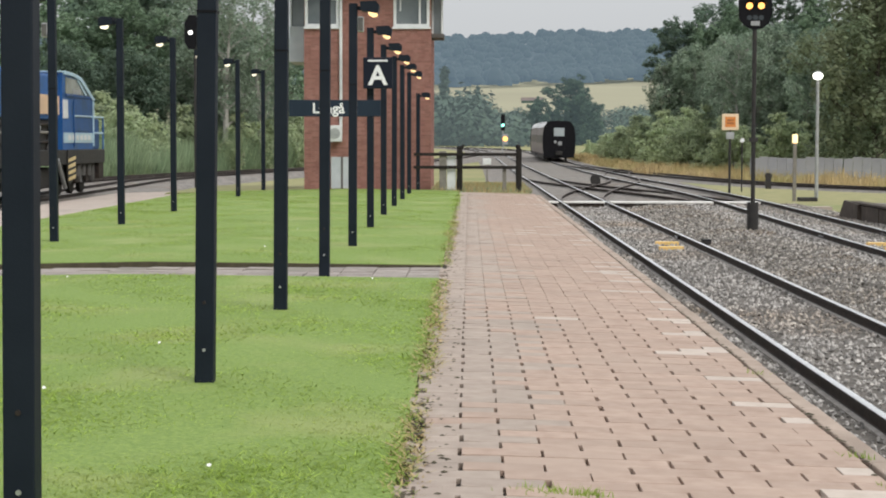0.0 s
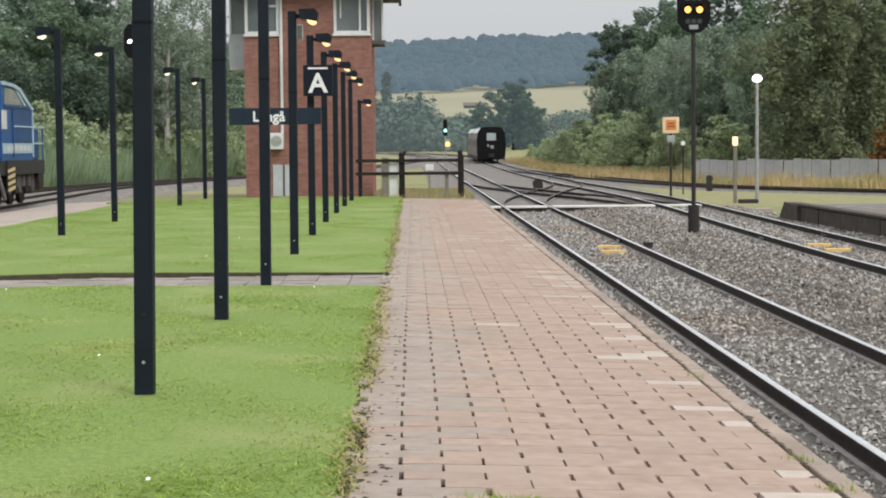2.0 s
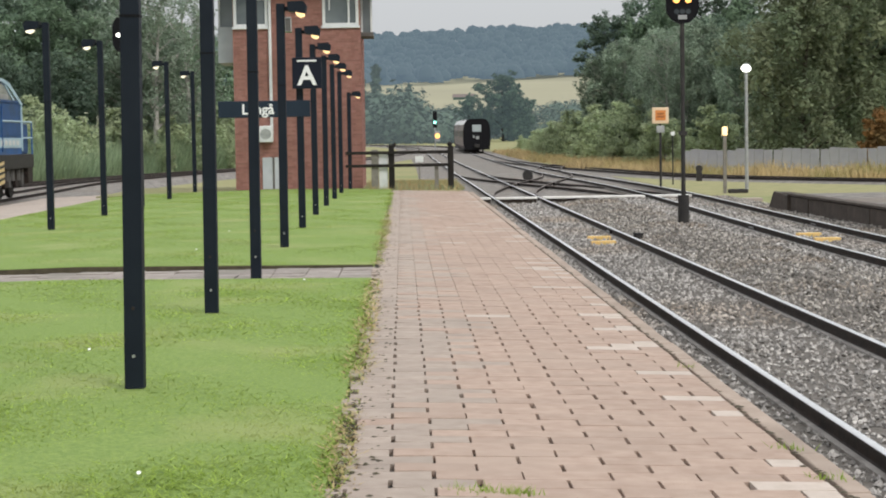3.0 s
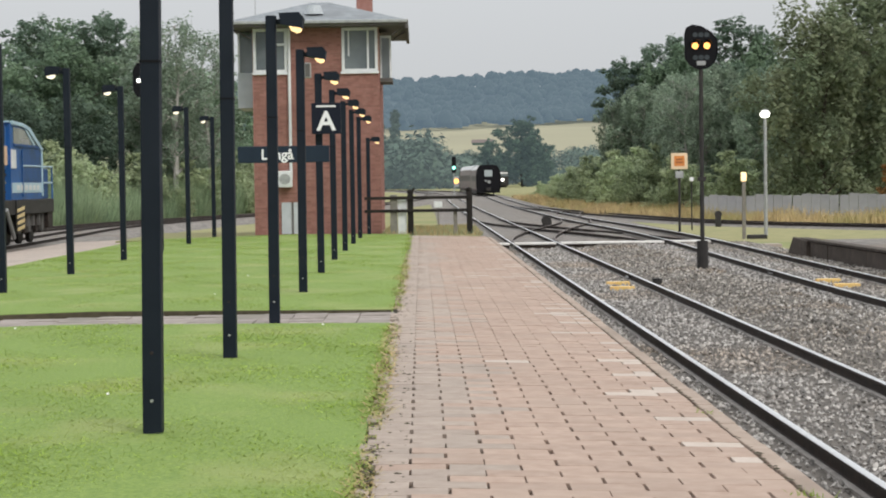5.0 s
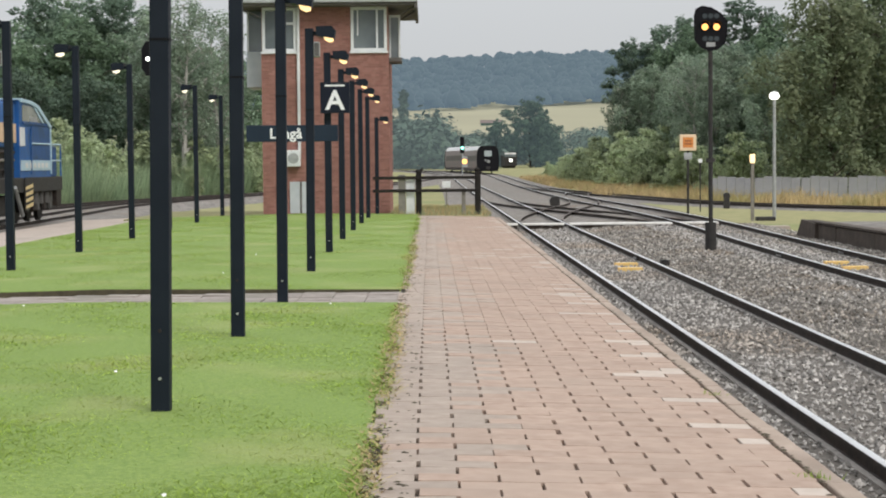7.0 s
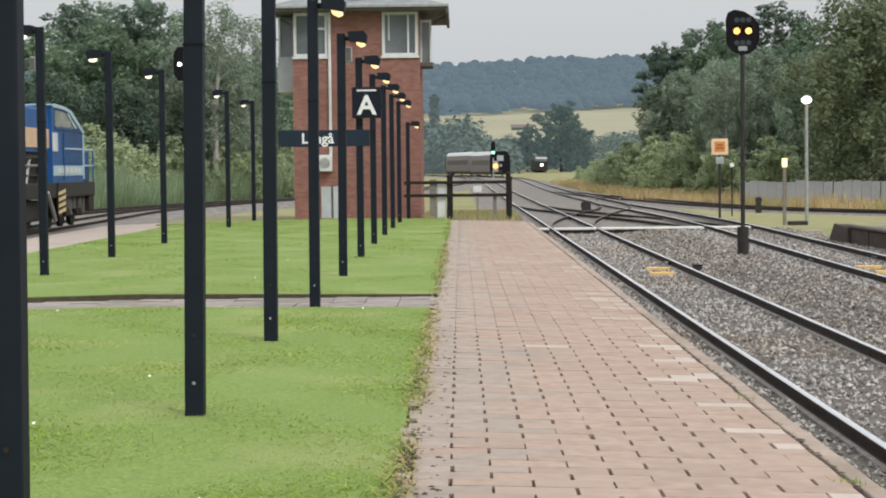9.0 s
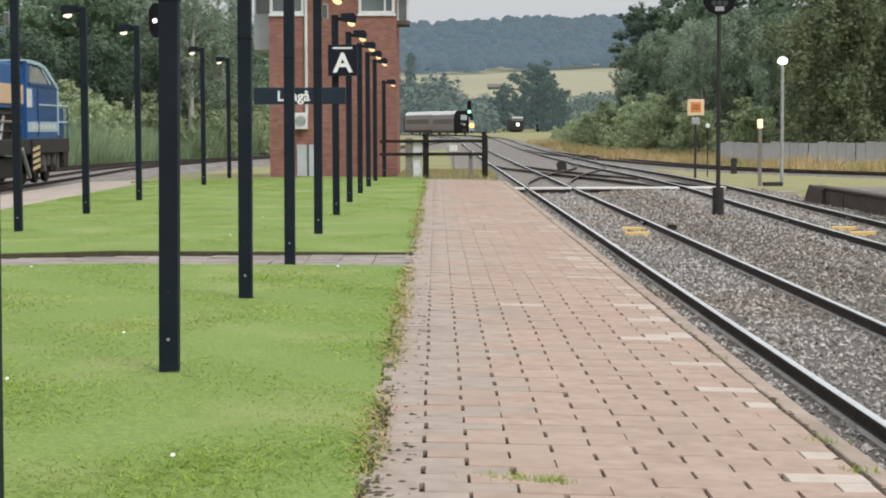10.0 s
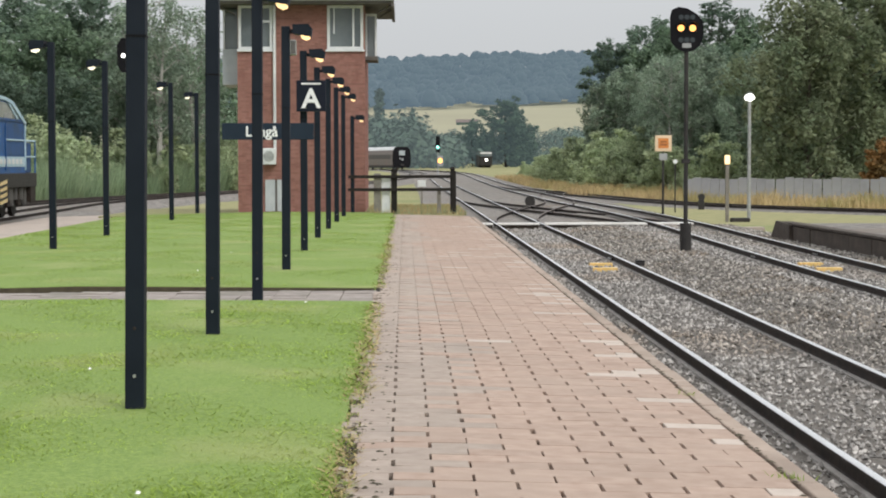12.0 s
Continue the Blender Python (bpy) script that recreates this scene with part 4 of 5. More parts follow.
# ---- right side furniture ----
def right_side():
    s = thing("orange_track_sign", "square orange and cream trackside sign on a black post", "sign", pose(10.44, 73.2, -0.68))
    part("post", rod(B(), (0, 0, -0.1), (0, 0, 2.3), 0.05, seg=8), M["under"], s)
    part("panel", box(B(), -0.34, 0.34, -0.07, -0.03, 2.66, 3.32, 0.03), M["sign_cream"], s)
    part("orange_field", box(B(), -0.21, 0.21, -0.078, -0.071, 2.79, 3.2), M["orange"], s, "orange square field")
    for z, w in ((3.06, 0.13), (2.94, 0.15)):
        part("writing_bar", box(B(), -w, w, -0.084, -0.079, z - 0.035, z + 0.035), M["rust_mark"], s, "brown bar of writing")
    part("plate", box(B(), -0.16, 0.16, -0.08, 0.02, 2.3, 2.58, 0.02), M["steel_grey"], s)
    part("neck", rod(B(), (0, 0, 2.29), (0, 0, 2.7), 0.04, seg=8), M["under"], s)
    l = thing("yard_lamp", "slim pale lamp mast with a round white lamp", "lamp", pose(13.4, 70.4, -0.68))
    part("mast", rod(B(), (0, 0, -0.1), (0, 0, 4.6), 0.075, 0.06, 10), M["steel_grey"], l)
    part("globe", ball(B(), (0, 0, 4.73), 0.2, 0.7), M["white_light"], l, "lit white lamp head")
    part("cap", rod(B(), (0, 0, 4.86), (0, 0, 4.92), 0.2, 0.05, 12), M["steel_grey"], l)
    p = thing("marker_post", "grey marker post with a small lit lamp on top", "post", pose(11.96, 67.1, -0.68))
    part("post", box(B(), -0.06, 0.06, -0.06, 0.06, -0.1, 2.15, 0.01), M["wood_grey"], p)
    part("lamp", box(B(), -0.09, 0.09, -0.09, 0.09, 2.15, 2.48, 0.03), M["lamp_glass"], p, "lit warm lamp")
    part("box", box(B(), 0.15, 0.85, -0.1, 0.3, 0.0, 0.16, 0.03), M["under"], p)
    k = thing("point_stand", "low black point indicator beside the siding", "point indicator", pose(13.9, 84.8, -0.7))
    part("body", box(B(), -0.13, 0.13, -0.13, 0.13, -0.05, 0.5, 0.02), M["under"], k)
    part("head", rod(B(), (0, -0.1, 0.62), (0, 0.1, 0.62), 0.16, seg=12), M["under"], k)
    w = thing("point_lantern", "round black point lantern between the lines", "point indicator", pose(6.1, 88.5, -0.62))
    part("body", rod(B(), (0, -0.25, 0.3), (0, 0.25, 0.3), 0.24, seg=14), M["under"], w)
    part("foot", box(B(), -0.2, 0.25, -0.15, 0.15, -0.05, 0.25, 0.02), M["under"], w)
    # low platform
    pl = thing("low_platform", "low side platform with dark weathered timber face", "platform", pose(0, 0, 0), kind="structure")
    bm = B()
    prism(bm, [(-4, -0.7), (49.4, -0.7), (48.6, -0.1), (-4, -0.1)], 10.2, 15.8, "x")
    part("body", bm, M["ballast"], pl)
    y = -3.0
    me = mesh_of("face_board", box(B(), 10.1, 10.195, 0.01, 1.99, -0.72, -0.12, 0.01), M["dark_timber"])
    while y < 47.5:
        b = new("face_board", me)
        b.parent = pl
        b.matrix_basis = pose(random.uniform(-0.01, 0.01), y, 0)
        y += 2.0
    part("coping", box(B(), 10.06, 10.4, -3, 48.6, -0.098, -0.04, 0.01), M["dark_timber"], pl)
    part("end_board", prism(B(), [(47.0, -0.7), (49.7, -0.72), (48.7, -0.03), (47.0, -0.09)], 10.0, 10.097, "x"), M["dark_timber"], pl)
    # white foot crossing
    c = thing("foot_crossing", "whitish board crossing over the tracks", "crossing", pose(0, 0, 0), kind="structure")
    for a, b in ((2.2, 2.84), (2.99, 4.33), (4.5, 7.8), (7.97, 9.3), (9.5, 11.6)):
        if a > 9.4:
            part("ramp", box(B(), a, b, 58.2, 58.85, -0.7, -0.55, 0.012), M["path"], c, "sandy ramp")
            continue
        part("plank", box(B(), a, b, 58.2, 58.85, -0.46, -0.4, 0.012), M["crossing"], c)
        # dark strip set back, standing in for the shadow under the plank
        part("bearer", box(B(), a + 0.02, b - 0.02, 58.3, 58.75, -0.7, -0.462), M["dark_timber"], c)
        part("pad", box(B(), a, b, 58.86, 59.7, -0.7, -0.53, 0.01), M["concrete"], c)
    # yellow track markers
    for x, y in ((3.96, 35.8), (4.06, 37.5), (7.97, 33.9), (8.0, 35.6)):
        bm = B()
        box(bm, -0.24, 0.24, -0.09, 0.09, -0.03, 0.075, 0.01)
        solid("yellow_marker", bm, M["yellow"], "short yellow painted block between the rails", "track marker", "yellow markers", m=pose(x, y, BED + bank(x, y)))


right_side()


def rail_joints():
    """Bolted joint bars on the rails, and a cable box beside one."""
    for x, y in ((4.523, 39.4), (7.39, 38.0), (8.93, 39.0)):
        ob = thing("rail_joint", "rusty bolted joint bar on a rail", "rail joint", pose(x, y, RAIL + bank(x, y)), "bolted rail joints")
        for e in (-1, 1):
            part("bar", box(B(), min(e * 0.014, e * 0.055), max(e * 0.014, e * 0.055), -0.3, 0.3, -0.11, -0.03, 0.008), M["rail_side"], ob)
            for k in (-0.2, -0.07, 0.07, 0.2):
                part("bolt", rod(B(), (e * 0.054, k, -0.07), (e * 0.075, k, -0.07), 0.018, seg=6), M["bolt"], ob)
        part("bond", box(B(), -0.045, 0.045, -0.06, 0.06, -0.002, 0.012, 0.004), M["steel_grey"], ob, "bright worn joint")
    b = thing("cable_box", "small black cable box beside the rail", "cable box", pose(4.86, 37.4, BED))
    part("case", box(B(), -0.09, 0.09, -0.12, 0.12, -0.05, 0.11, 0.02), M["under"], b)
    part("lid", box(B(), -0.1, 0.1, -0.13, 0.13, 0.111, 0.13, 0.008), M["rubber"], b)


rail_joints()


def marker_board():
    ob = thing("marker_board", "small pale marker board on a post behind the gate", "sign", pose(0.7, 75, -0.42))
    part("post", box(B(), -0.03, 0.03, -0.03, 0.03, -0.1, 1.0, 0.005), M["wood_grey"], ob)
    part("board", box(B(), -0.17, 0.17, -0.06, -0.031, 0.98, 1.24, 0.01), M["white_frame"], ob, "pale board")


marker_board()


def white_marker():
    ob = thing("white_marker", "small round white trackside marker on a thin post", "sign", pose(11.95, 80, -0.68))
    part("post", rod(B(), (0, 0, -0.1), (0, 0, 2.2), 0.03, seg=8), M["under"], ob)
    part("disc", rod(B(), (0, -0.05, 2.26), (0, -0.02, 2.26), 0.1, seg=14), M["sign_white"], ob, "white disc")


white_marker()


def barn():
    ob = thing("barn", "low farm barn with brown roof on the far field", "barn", pose(37, 1080, ground_z(37, 1080) - 1))
    part("wall", box(B(), -6.2, 6.2, -3, 3, 0, 2.2), M["far_leaf_dark"], ob)
    part("roof", prism(B(), [(-3.6, 2.2), (3.6, 2.2), (0, 4.2)], -6.6, 6.6, "x"), M["far_roof"], ob, "brown pitched roof")


barn()


# ---- wall on the far side ----
def yard_wall():
    ob = thing("yard_wall", "long pale grey panel wall behind dry grass", "wall", pose(0, 0, 0), kind="structure")
    bm = B()
    for k in range(5):
        box(bm, 0.01 + 0.496 * k, 0.495 + 0.496 * k, -0.06 + 0.012 * (k % 2), 0.06, 0, 1.36 + 0.03 * (k * 3 % 4), 0.01)
    me = mesh_of("panel", bm, M["wall_grey"])
    for i in range(1, 15):
        p = new("panel", me)
        p.parent = ob
        p.matrix_basis = pose(13.0 + 2.45 * i, 101 - 0.6 * i, -0.75, 0, 0, -13.5)


yard_wall()


# ---- trees ----
def leaf_cloud(rng, centres, per, size, soft=0.6):
    """Leaf sprays filling uneven clumps (x, y, z, rx, rz), thinning outwards; each spray shaded with its clump."""
    vs, ns = [], []
    for cx, cy, cz, rx, rz in centres:
        n = max(6, int(per * (rx * rz) ** 0.9))
        u = rng.normal(0, 1, (n, 3))
        u /= np.linalg.norm(u, axis=1)[:, None]
        rad = rng.uniform(0.6, 1.12, n)
        p = u * rad[:, None] * np.array([rx, rx, rz]) + np.array([cx, cy, cz])
        p += rng.normal(0, 0.12, (n, 3)) * rx
        a = 0.8 * u + rng.normal(0, 0.5, (n, 3))
        a[:, 2] += 0.9
        a /= np.linalg.norm(a, axis=1)[:, None]
        t = np.cross(a, rng.normal(0, 1, (n, 3)))
        t /= np.linalg.norm(t, axis=1)[:, None]
        b = np.cross(a, t)
        s = size * rng.uniform(0.5, 1.4, n)[:, None]
        k = rng.uniform(0.4, 0.85, (n, 1))
        vs.append(np.stack([p - t * s, p - b * s * k, p + t * s, p + b * s * k], 1).reshape(-1, 3))
        m = soft * u + (1.3 - soft) * a + np.array([0, 0, 0.35])
        m /= np.linalg.norm(m, axis=1)[:, None]
        ns.append(np.repeat(m, 4, axis=0))
    v = np.concatenate(vs)
    return v, np.arange(len(v)).reshape(-1, 4), np.concatenate(ns)


def tree(name, label, seed, height, spread, leafmat, size=0.3, leaves=9000, low=0.22, bark="bark", clumps=16, shape="broad", twigs=9, droop=0.0, core=1.0):
    """Trunk, limbs to each bough, and boughs broken up into many ragged sprays."""
    rng = np.random.default_rng(seed)
    ob = thing(name, label, "tree" if name != "bush" else "bush", pose(0, 0, 0))
    bm = B()
    tr = 0.018 * height
    top = height * 0.86
    pts = [Vector((0, 0, -0.4))]
    for i in range(1, 5):
        pts.append(Vector((rng.normal(0, 0.025) * height * i / 4, rng.normal(0, 0.025) * height * i / 4, top * i / 4)))
    for i in range(4):
        rod(bm, pts[i], pts[i + 1], tr * (1 - 0.22 * i), tr * (1 - 0.22 * (i + 1)), 8)
    cs = []
    for k in range(clumps):
        f = (k + 0.5) / clumps
        z = height * (low + (0.95 - low) * f)
        if shape == "broad":
            reach = spread * math.sin(math.pi * min(1.0, 0.22 + 0.72 * f)) ** 0.7
        elif shape == "cone":
            reach = spread * (1.02 - f)
        elif shape == "pine":
            reach = spread * (0.45 + 0.55 * math.sin(math.pi * (0.15 + 0.7 * f))) * (1.25 if k % 3 == 0 else 0.75)
        else:
            reach = spread * (0.3 + 0.7 * math.sin(math.pi * (0.1 + 0.83 * f)))
        a = k * 2.4 + rng.uniform(-0.6, 0.6)
        d = reach * rng.uniform(0.35, 1.0)
        r = spread * rng.uniform(0.26, 0.46) * (0.75 if shape == "cone" else 1)
        c = Vector((d * math.cos(a), d * math.sin(a), z))
        root = pts[min(4, 1 + int(3 * f))]
        rod(bm, (root.x * 0.8, root.y * 0.8, max(0.3, z - 0.5 * d - 0.4)), c, tr * 0.35 * (1.1 - f), tr * 0.1, 5)
        cs.append((*c, r * 0.62, r * 0.5))
        flat = 0.45 if shape == "pine" else 0.8
        for q in range(twigs):
            u = rng.normal(0, 1, 3)
            u /= np.linalg.norm(u)
            e = c + Vector((u[0] * r, u[1] * r, u[2] * r * flat - droop * r * rng.random()))
            w = r * rng.uniform(0.15, 0.42)
            cs.append((*e, w, w * (rng.uniform(1.2, 2.2) if droop else rng.uniform(0.5, 0.9))))
            if q % 2 == 0:
                rod(bm, c, e, tr * 0.09, tr * 0.03, 4)
    if core:
        cs.append((0, 0, height * (0.5 if low < 0.3 else 0.62), spread * 0.42 * core, height * 0.26))
    cs.append((pts[4].x, pts[4].y, height * 0.93, spread * 0.2, height * 0.07))
    part("trunk", bm, M[bark], ob)
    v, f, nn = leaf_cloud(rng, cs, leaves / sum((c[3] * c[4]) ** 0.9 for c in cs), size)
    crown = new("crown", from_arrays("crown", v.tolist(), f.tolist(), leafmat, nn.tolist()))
    crown.parent = ob
    return ob


def planted(proto, spots, group):
    """The prototype at the first spot, copies at the others: x, y, scale, turn."""
    for i, (x, y, s, a) in enumerate(spots):
        m = pose(x, y, ground_z(x, y) - 0.05, 0, 0, a)
        if i == 0:
            ob = proto
            ob.matrix_basis = m
        else:
            ob = copy_thing(proto, m)
        ob.scale = (s, s, s)
        tagged(ob, group=group)


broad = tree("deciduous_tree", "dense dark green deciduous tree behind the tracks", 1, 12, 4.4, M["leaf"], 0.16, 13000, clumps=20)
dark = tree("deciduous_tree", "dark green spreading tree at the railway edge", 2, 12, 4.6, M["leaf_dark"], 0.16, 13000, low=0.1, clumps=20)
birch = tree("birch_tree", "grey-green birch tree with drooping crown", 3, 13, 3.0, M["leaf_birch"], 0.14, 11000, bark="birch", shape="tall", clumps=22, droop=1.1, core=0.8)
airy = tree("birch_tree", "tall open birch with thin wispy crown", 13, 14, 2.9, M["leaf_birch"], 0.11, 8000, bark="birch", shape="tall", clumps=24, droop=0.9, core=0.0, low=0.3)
pine = tree("pine_tree", "tall dark pine with uneven open crown", 4, 14, 3.0, M["leaf_dark"], 0.14, 8000, low=0.55, shape="pine", clumps=17, core=0.4)
rust = tree("deciduous_tree", "tree with rust-tinged early autumn leaves", 5, 12, 4.3, M["leaf_olive"], 0.14, 22000, low=0.06, clumps=26, droop=0.5)
bush = tree("bush", "bright green rounded thicket bush", 6, 3.4, 2.4, M["leaf_bush"], 0.11, 6500, low=0.08, clumps=13)
orange = tree("deciduous_tree", "small tree with orange autumn leaves", 8, 5.0, 1.9, M["leaf_rust"], 0.16, 5000, low=0.1, clumps=12)

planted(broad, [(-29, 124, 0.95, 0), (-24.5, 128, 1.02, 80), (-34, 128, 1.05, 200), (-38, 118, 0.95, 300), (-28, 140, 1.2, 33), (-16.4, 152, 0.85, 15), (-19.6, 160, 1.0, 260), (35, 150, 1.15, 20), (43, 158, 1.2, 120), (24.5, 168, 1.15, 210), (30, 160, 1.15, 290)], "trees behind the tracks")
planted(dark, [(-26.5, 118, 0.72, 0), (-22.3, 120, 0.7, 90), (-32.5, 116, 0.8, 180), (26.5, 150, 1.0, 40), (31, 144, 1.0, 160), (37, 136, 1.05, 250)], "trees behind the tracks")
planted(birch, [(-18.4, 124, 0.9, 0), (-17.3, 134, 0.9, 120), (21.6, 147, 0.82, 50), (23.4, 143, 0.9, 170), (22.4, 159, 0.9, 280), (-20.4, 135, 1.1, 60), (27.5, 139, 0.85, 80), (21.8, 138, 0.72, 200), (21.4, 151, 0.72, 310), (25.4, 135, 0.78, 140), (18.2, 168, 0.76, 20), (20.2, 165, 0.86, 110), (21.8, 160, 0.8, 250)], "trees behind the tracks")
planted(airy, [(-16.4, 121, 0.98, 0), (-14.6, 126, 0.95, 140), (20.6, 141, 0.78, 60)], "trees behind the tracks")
planted(pine, [(-23.5, 138, 1.12, 0), (-27.5, 134, 1.08, 70), (19.6, 173, 1.0, 30), (23.0, 171, 1.0, 250), (28.5, 162, 1.2, 140), (24.0, 174, 1.15, 200), (40, 146, 1.2, 240)], "trees behind the tracks")
planted(rust, [(25.8, 116, 1.08, 0), (30.8, 121, 1.28, 120), (36.4, 124, 1.3, 210)], "trees behind the wall")
planted(orange, [(27.6, 104.5, 0.7, 0)], "trees behind the wall")
planted(bush, [(14.2, 212, 0.5, 0), (14.8, 200, 0.65, 60), (15.2, 190, 0.85, 130), (15.6, 180, 1.0, 200), (16.4, 171, 1.12, 20), (17.4, 163, 1.22, 80), (18.6, 156, 1.25, 260), (20.2, 151, 1.3, 300), (21.8, 146, 1.3, 45), (23.4, 141, 1.2, 15), (25.2, 136, 1.1, 100), (19.0, 174, 1.35, 12), (22.0, 166, 1.6, 190), (17.6, 184, 1.12, 99), (19.4, 134, 1.0, 5), (22.4, 129, 1.05, 33), (17.6, 146, 0.95, 160), (16.8, 203, 0.9, 77), (27.5, 131, 1.0, 222)], "bushes on the bank")
planted(copy_thing(bush, pose(0, 0, 0)), [(-20.5, 110, 1.15, 0), (-18.0, 117, 1.1, 50), (-15.6, 122, 1.0, 100), (-23.5, 106, 1.1, 150), (-13.6, 131, 1.0, 20), (-11.6, 140, 1.05, 70), (-27.5, 103, 1.15, 210), (-31.5, 102, 1.2, 250), (-25.5, 110, 1.3, 290), (-22.5, 114, 1.3, 320), (-17.6, 127, 1.25, 10), (-10.0, 152, 1.1, 200), (-8.2, 163, 1.1, 140), (-14.6, 143, 1.3, 300), (-12.8, 150, 1.35, 30)], "bushes behind the back track")


def tall_grass(name, label, material, n, seed, where, h0, h1, w):
    rng = np.random.default_rng(seed)
    x, y = where(rng, n)
    z = np.array([ground_z(a, b) for a, b in zip(x, y)]) - 0.03
    a = rng.random(n) * 2 * np.pi
    h = rng.uniform(h0, h1, n) * (0.7 + 0.3 * np.sin(x * 0.9) * np.cos(y * 0.5))
    lean = rng.normal(0, 0.25, (n, 2)) * h[:, None]
    p0 = np.stack([x - np.cos(a) * w, y - np.sin(a) * w, z], 1)
    p1 = np.stack([x + np.cos(a) * w, y + np.sin(a) * w, z], 1)
    p2 = np.stack([x + lean[:, 0], y + lean[:, 1], z + h], 1)
    v = np.stack([p0, p1, p2], 1).reshape(-1, 3)
    tagged(new(name, from_arrays(name, v.tolist(), np.arange(3 * n).reshape(-1, 3).tolist(), material)), label, "grass", kind="stuff")


def band_left(rng, n):
    y = rng.uniform(66, 150, n)
    edge = np.interp(y, [66, 75, 95, 115, 135, 150], [-20.6, -20.6, -19.6, -15.6, -11.4, -9.4])
    return edge - 14 * rng.random(n) ** 1.4, y


def band_right(rng, n):
    x = rng.uniform(11, 34, n)
    return x, np.interp(x, [11, 14.5, 17, 20, 25, 34], [121, 97, 88, 81, 76, 70]) + rng.uniform(0, 14, n)


def band_far(rng, n):
    y = rng.uniform(118, 215, n)
    return np.interp(y, [118, 150, 215], [14.5, 10.8, 10.6]) + 4 * rng.random(n) + np.where(y < 150, 6 * rng.random(n), 0), y


tall_grass("reeds", "tall light green weeds behind the back track", M["reeds"], 90000, 21, band_left, 0.5, 3.6, 0.03)
tall_grass("dry_grass", "straw-coloured dry grass in front of the wall", M["dry_grass"], 16000, 22, band_right, 0.35, 1.0, 0.03)
tall_grass("dry_grass", "straw-coloured dry grass along the bank", M["dry_grass"], 9000, 23, band_far, 0.3, 0.9, 0.05)
tall_grass("dry_grass", "dry grass beside the back track", M["dry_grass"], 5000, 24, lambda r, n: ((lambda y: (np.interp(y, [66, 75, 95, 115, 135, 150], [-20.1, -20.1, -19.0, -15.0, -10.9, -8.8]) - 1.6 * r.random(n), y))(r.uniform(62, 150, n))), 0.15, 0.5, 0.03)

def verge_grass(name, label, material, n, seed, h0, h1):
    rng = np.random.default_rng(seed)
    x, y = rng.uniform(-1.2, 1.9, n), 55.2 + 36 * rng.random(n)
    z = np.interp(y, [PY1, 64, 70, 78, 92], [-0.045, -0.05, -0.25, -0.5, -0.72]) - 0.02
    a = rng.random(n) * 6.283
    h = rng.uniform(h0, h1, n)
    p0 = np.stack([x - np.cos(a) * 0.012, y - np.sin(a) * 0.012, z], 1)
    p1 = np.stack([x + np.cos(a) * 0.012, y + np.sin(a) * 0.012, z], 1)
    p2 = np.stack([x + rng.normal(0, 0.05, n), y + rng.normal(0, 0.05, n), z + h], 1)
    v = np.stack([p0, p1, p2], 1).reshape(-1, 3)
    tagged(new(name, from_arrays(name, v.tolist(), np.arange(3 * n).reshape(-1, 3).tolist(), material)), label, "grass", kind="stuff")


verge_grass("verge_grass", "thin straw grass behind the gate", M["dry_grass"], 12000, 51, 0.05, 0.25)
verge_grass("verge_grass", "green grass behind the gate", M["reeds"], 9000, 52, 0.05, 0.22)


def band_between(rng, n):
    return np.where(rng.random(n) < 0.7, 5.75 + 0.35 * rng.normal(0, 1, n), 10.3 + 0.3 * rng.normal(0, 1, n)), 24 + 34 * rng.random(n)


tall_grass("track_weeds", "small rusty weeds in the ballast", M["rust_weed"], 2600, 25, band_between, 0.03, 0.17, 0.012)


def tufts():
    rng = np.random.default_rng(9)
    v = []
    for cx, cy, n in ((0.36, 7.9, 60), (0.5, 7.86, 90), (0.24, 7.95, 30), (1.96, 8.3, 40), (1.955, 9.1, 30), (1.95, 12.4, 20)):
        for i in range(n):
            x, y = cx + rng.normal(0, 0.05), cy + rng.normal(0, 0.03)
            a, h = rng.uniform(0, 6.3), rng.uniform(0.015, 0.05)
            z = fall(x) - 0.004
            v += [(x - 0.004 * math.cos(a), y, z), (x + 0.004 * math.cos(a), y, z), (x + rng.normal(0, 0.02), y + rng.normal(0, 0.02), z + h)]
    f = [(i, i + 1, i + 2) for i in range(0, len(v), 3)]
    tagged(new("weed_tufts", from_arrays("weed_tufts", v, f, M["blade"])), "green weed tufts between the pavers", "weeds", kind="stuff")


tufts()

# ---- far country ----
def far_woods(name, label, material, spots, seed, size, per):
    v, f, nn = leaf_cloud(np.random.default_rng(seed), spots, per, size, 0.85)
    tagged(new(name, from_arrays(name, v.tolist(), f.tolist(), material, nn.tolist())), label, "woods", kind="stuff")


def forest_edge(x):
    """Depth at which the ridge forest begins."""
    return 1490 + 130 * smooth_step(-20, 160, x) - 210 * smooth_step(-6, -40, x)


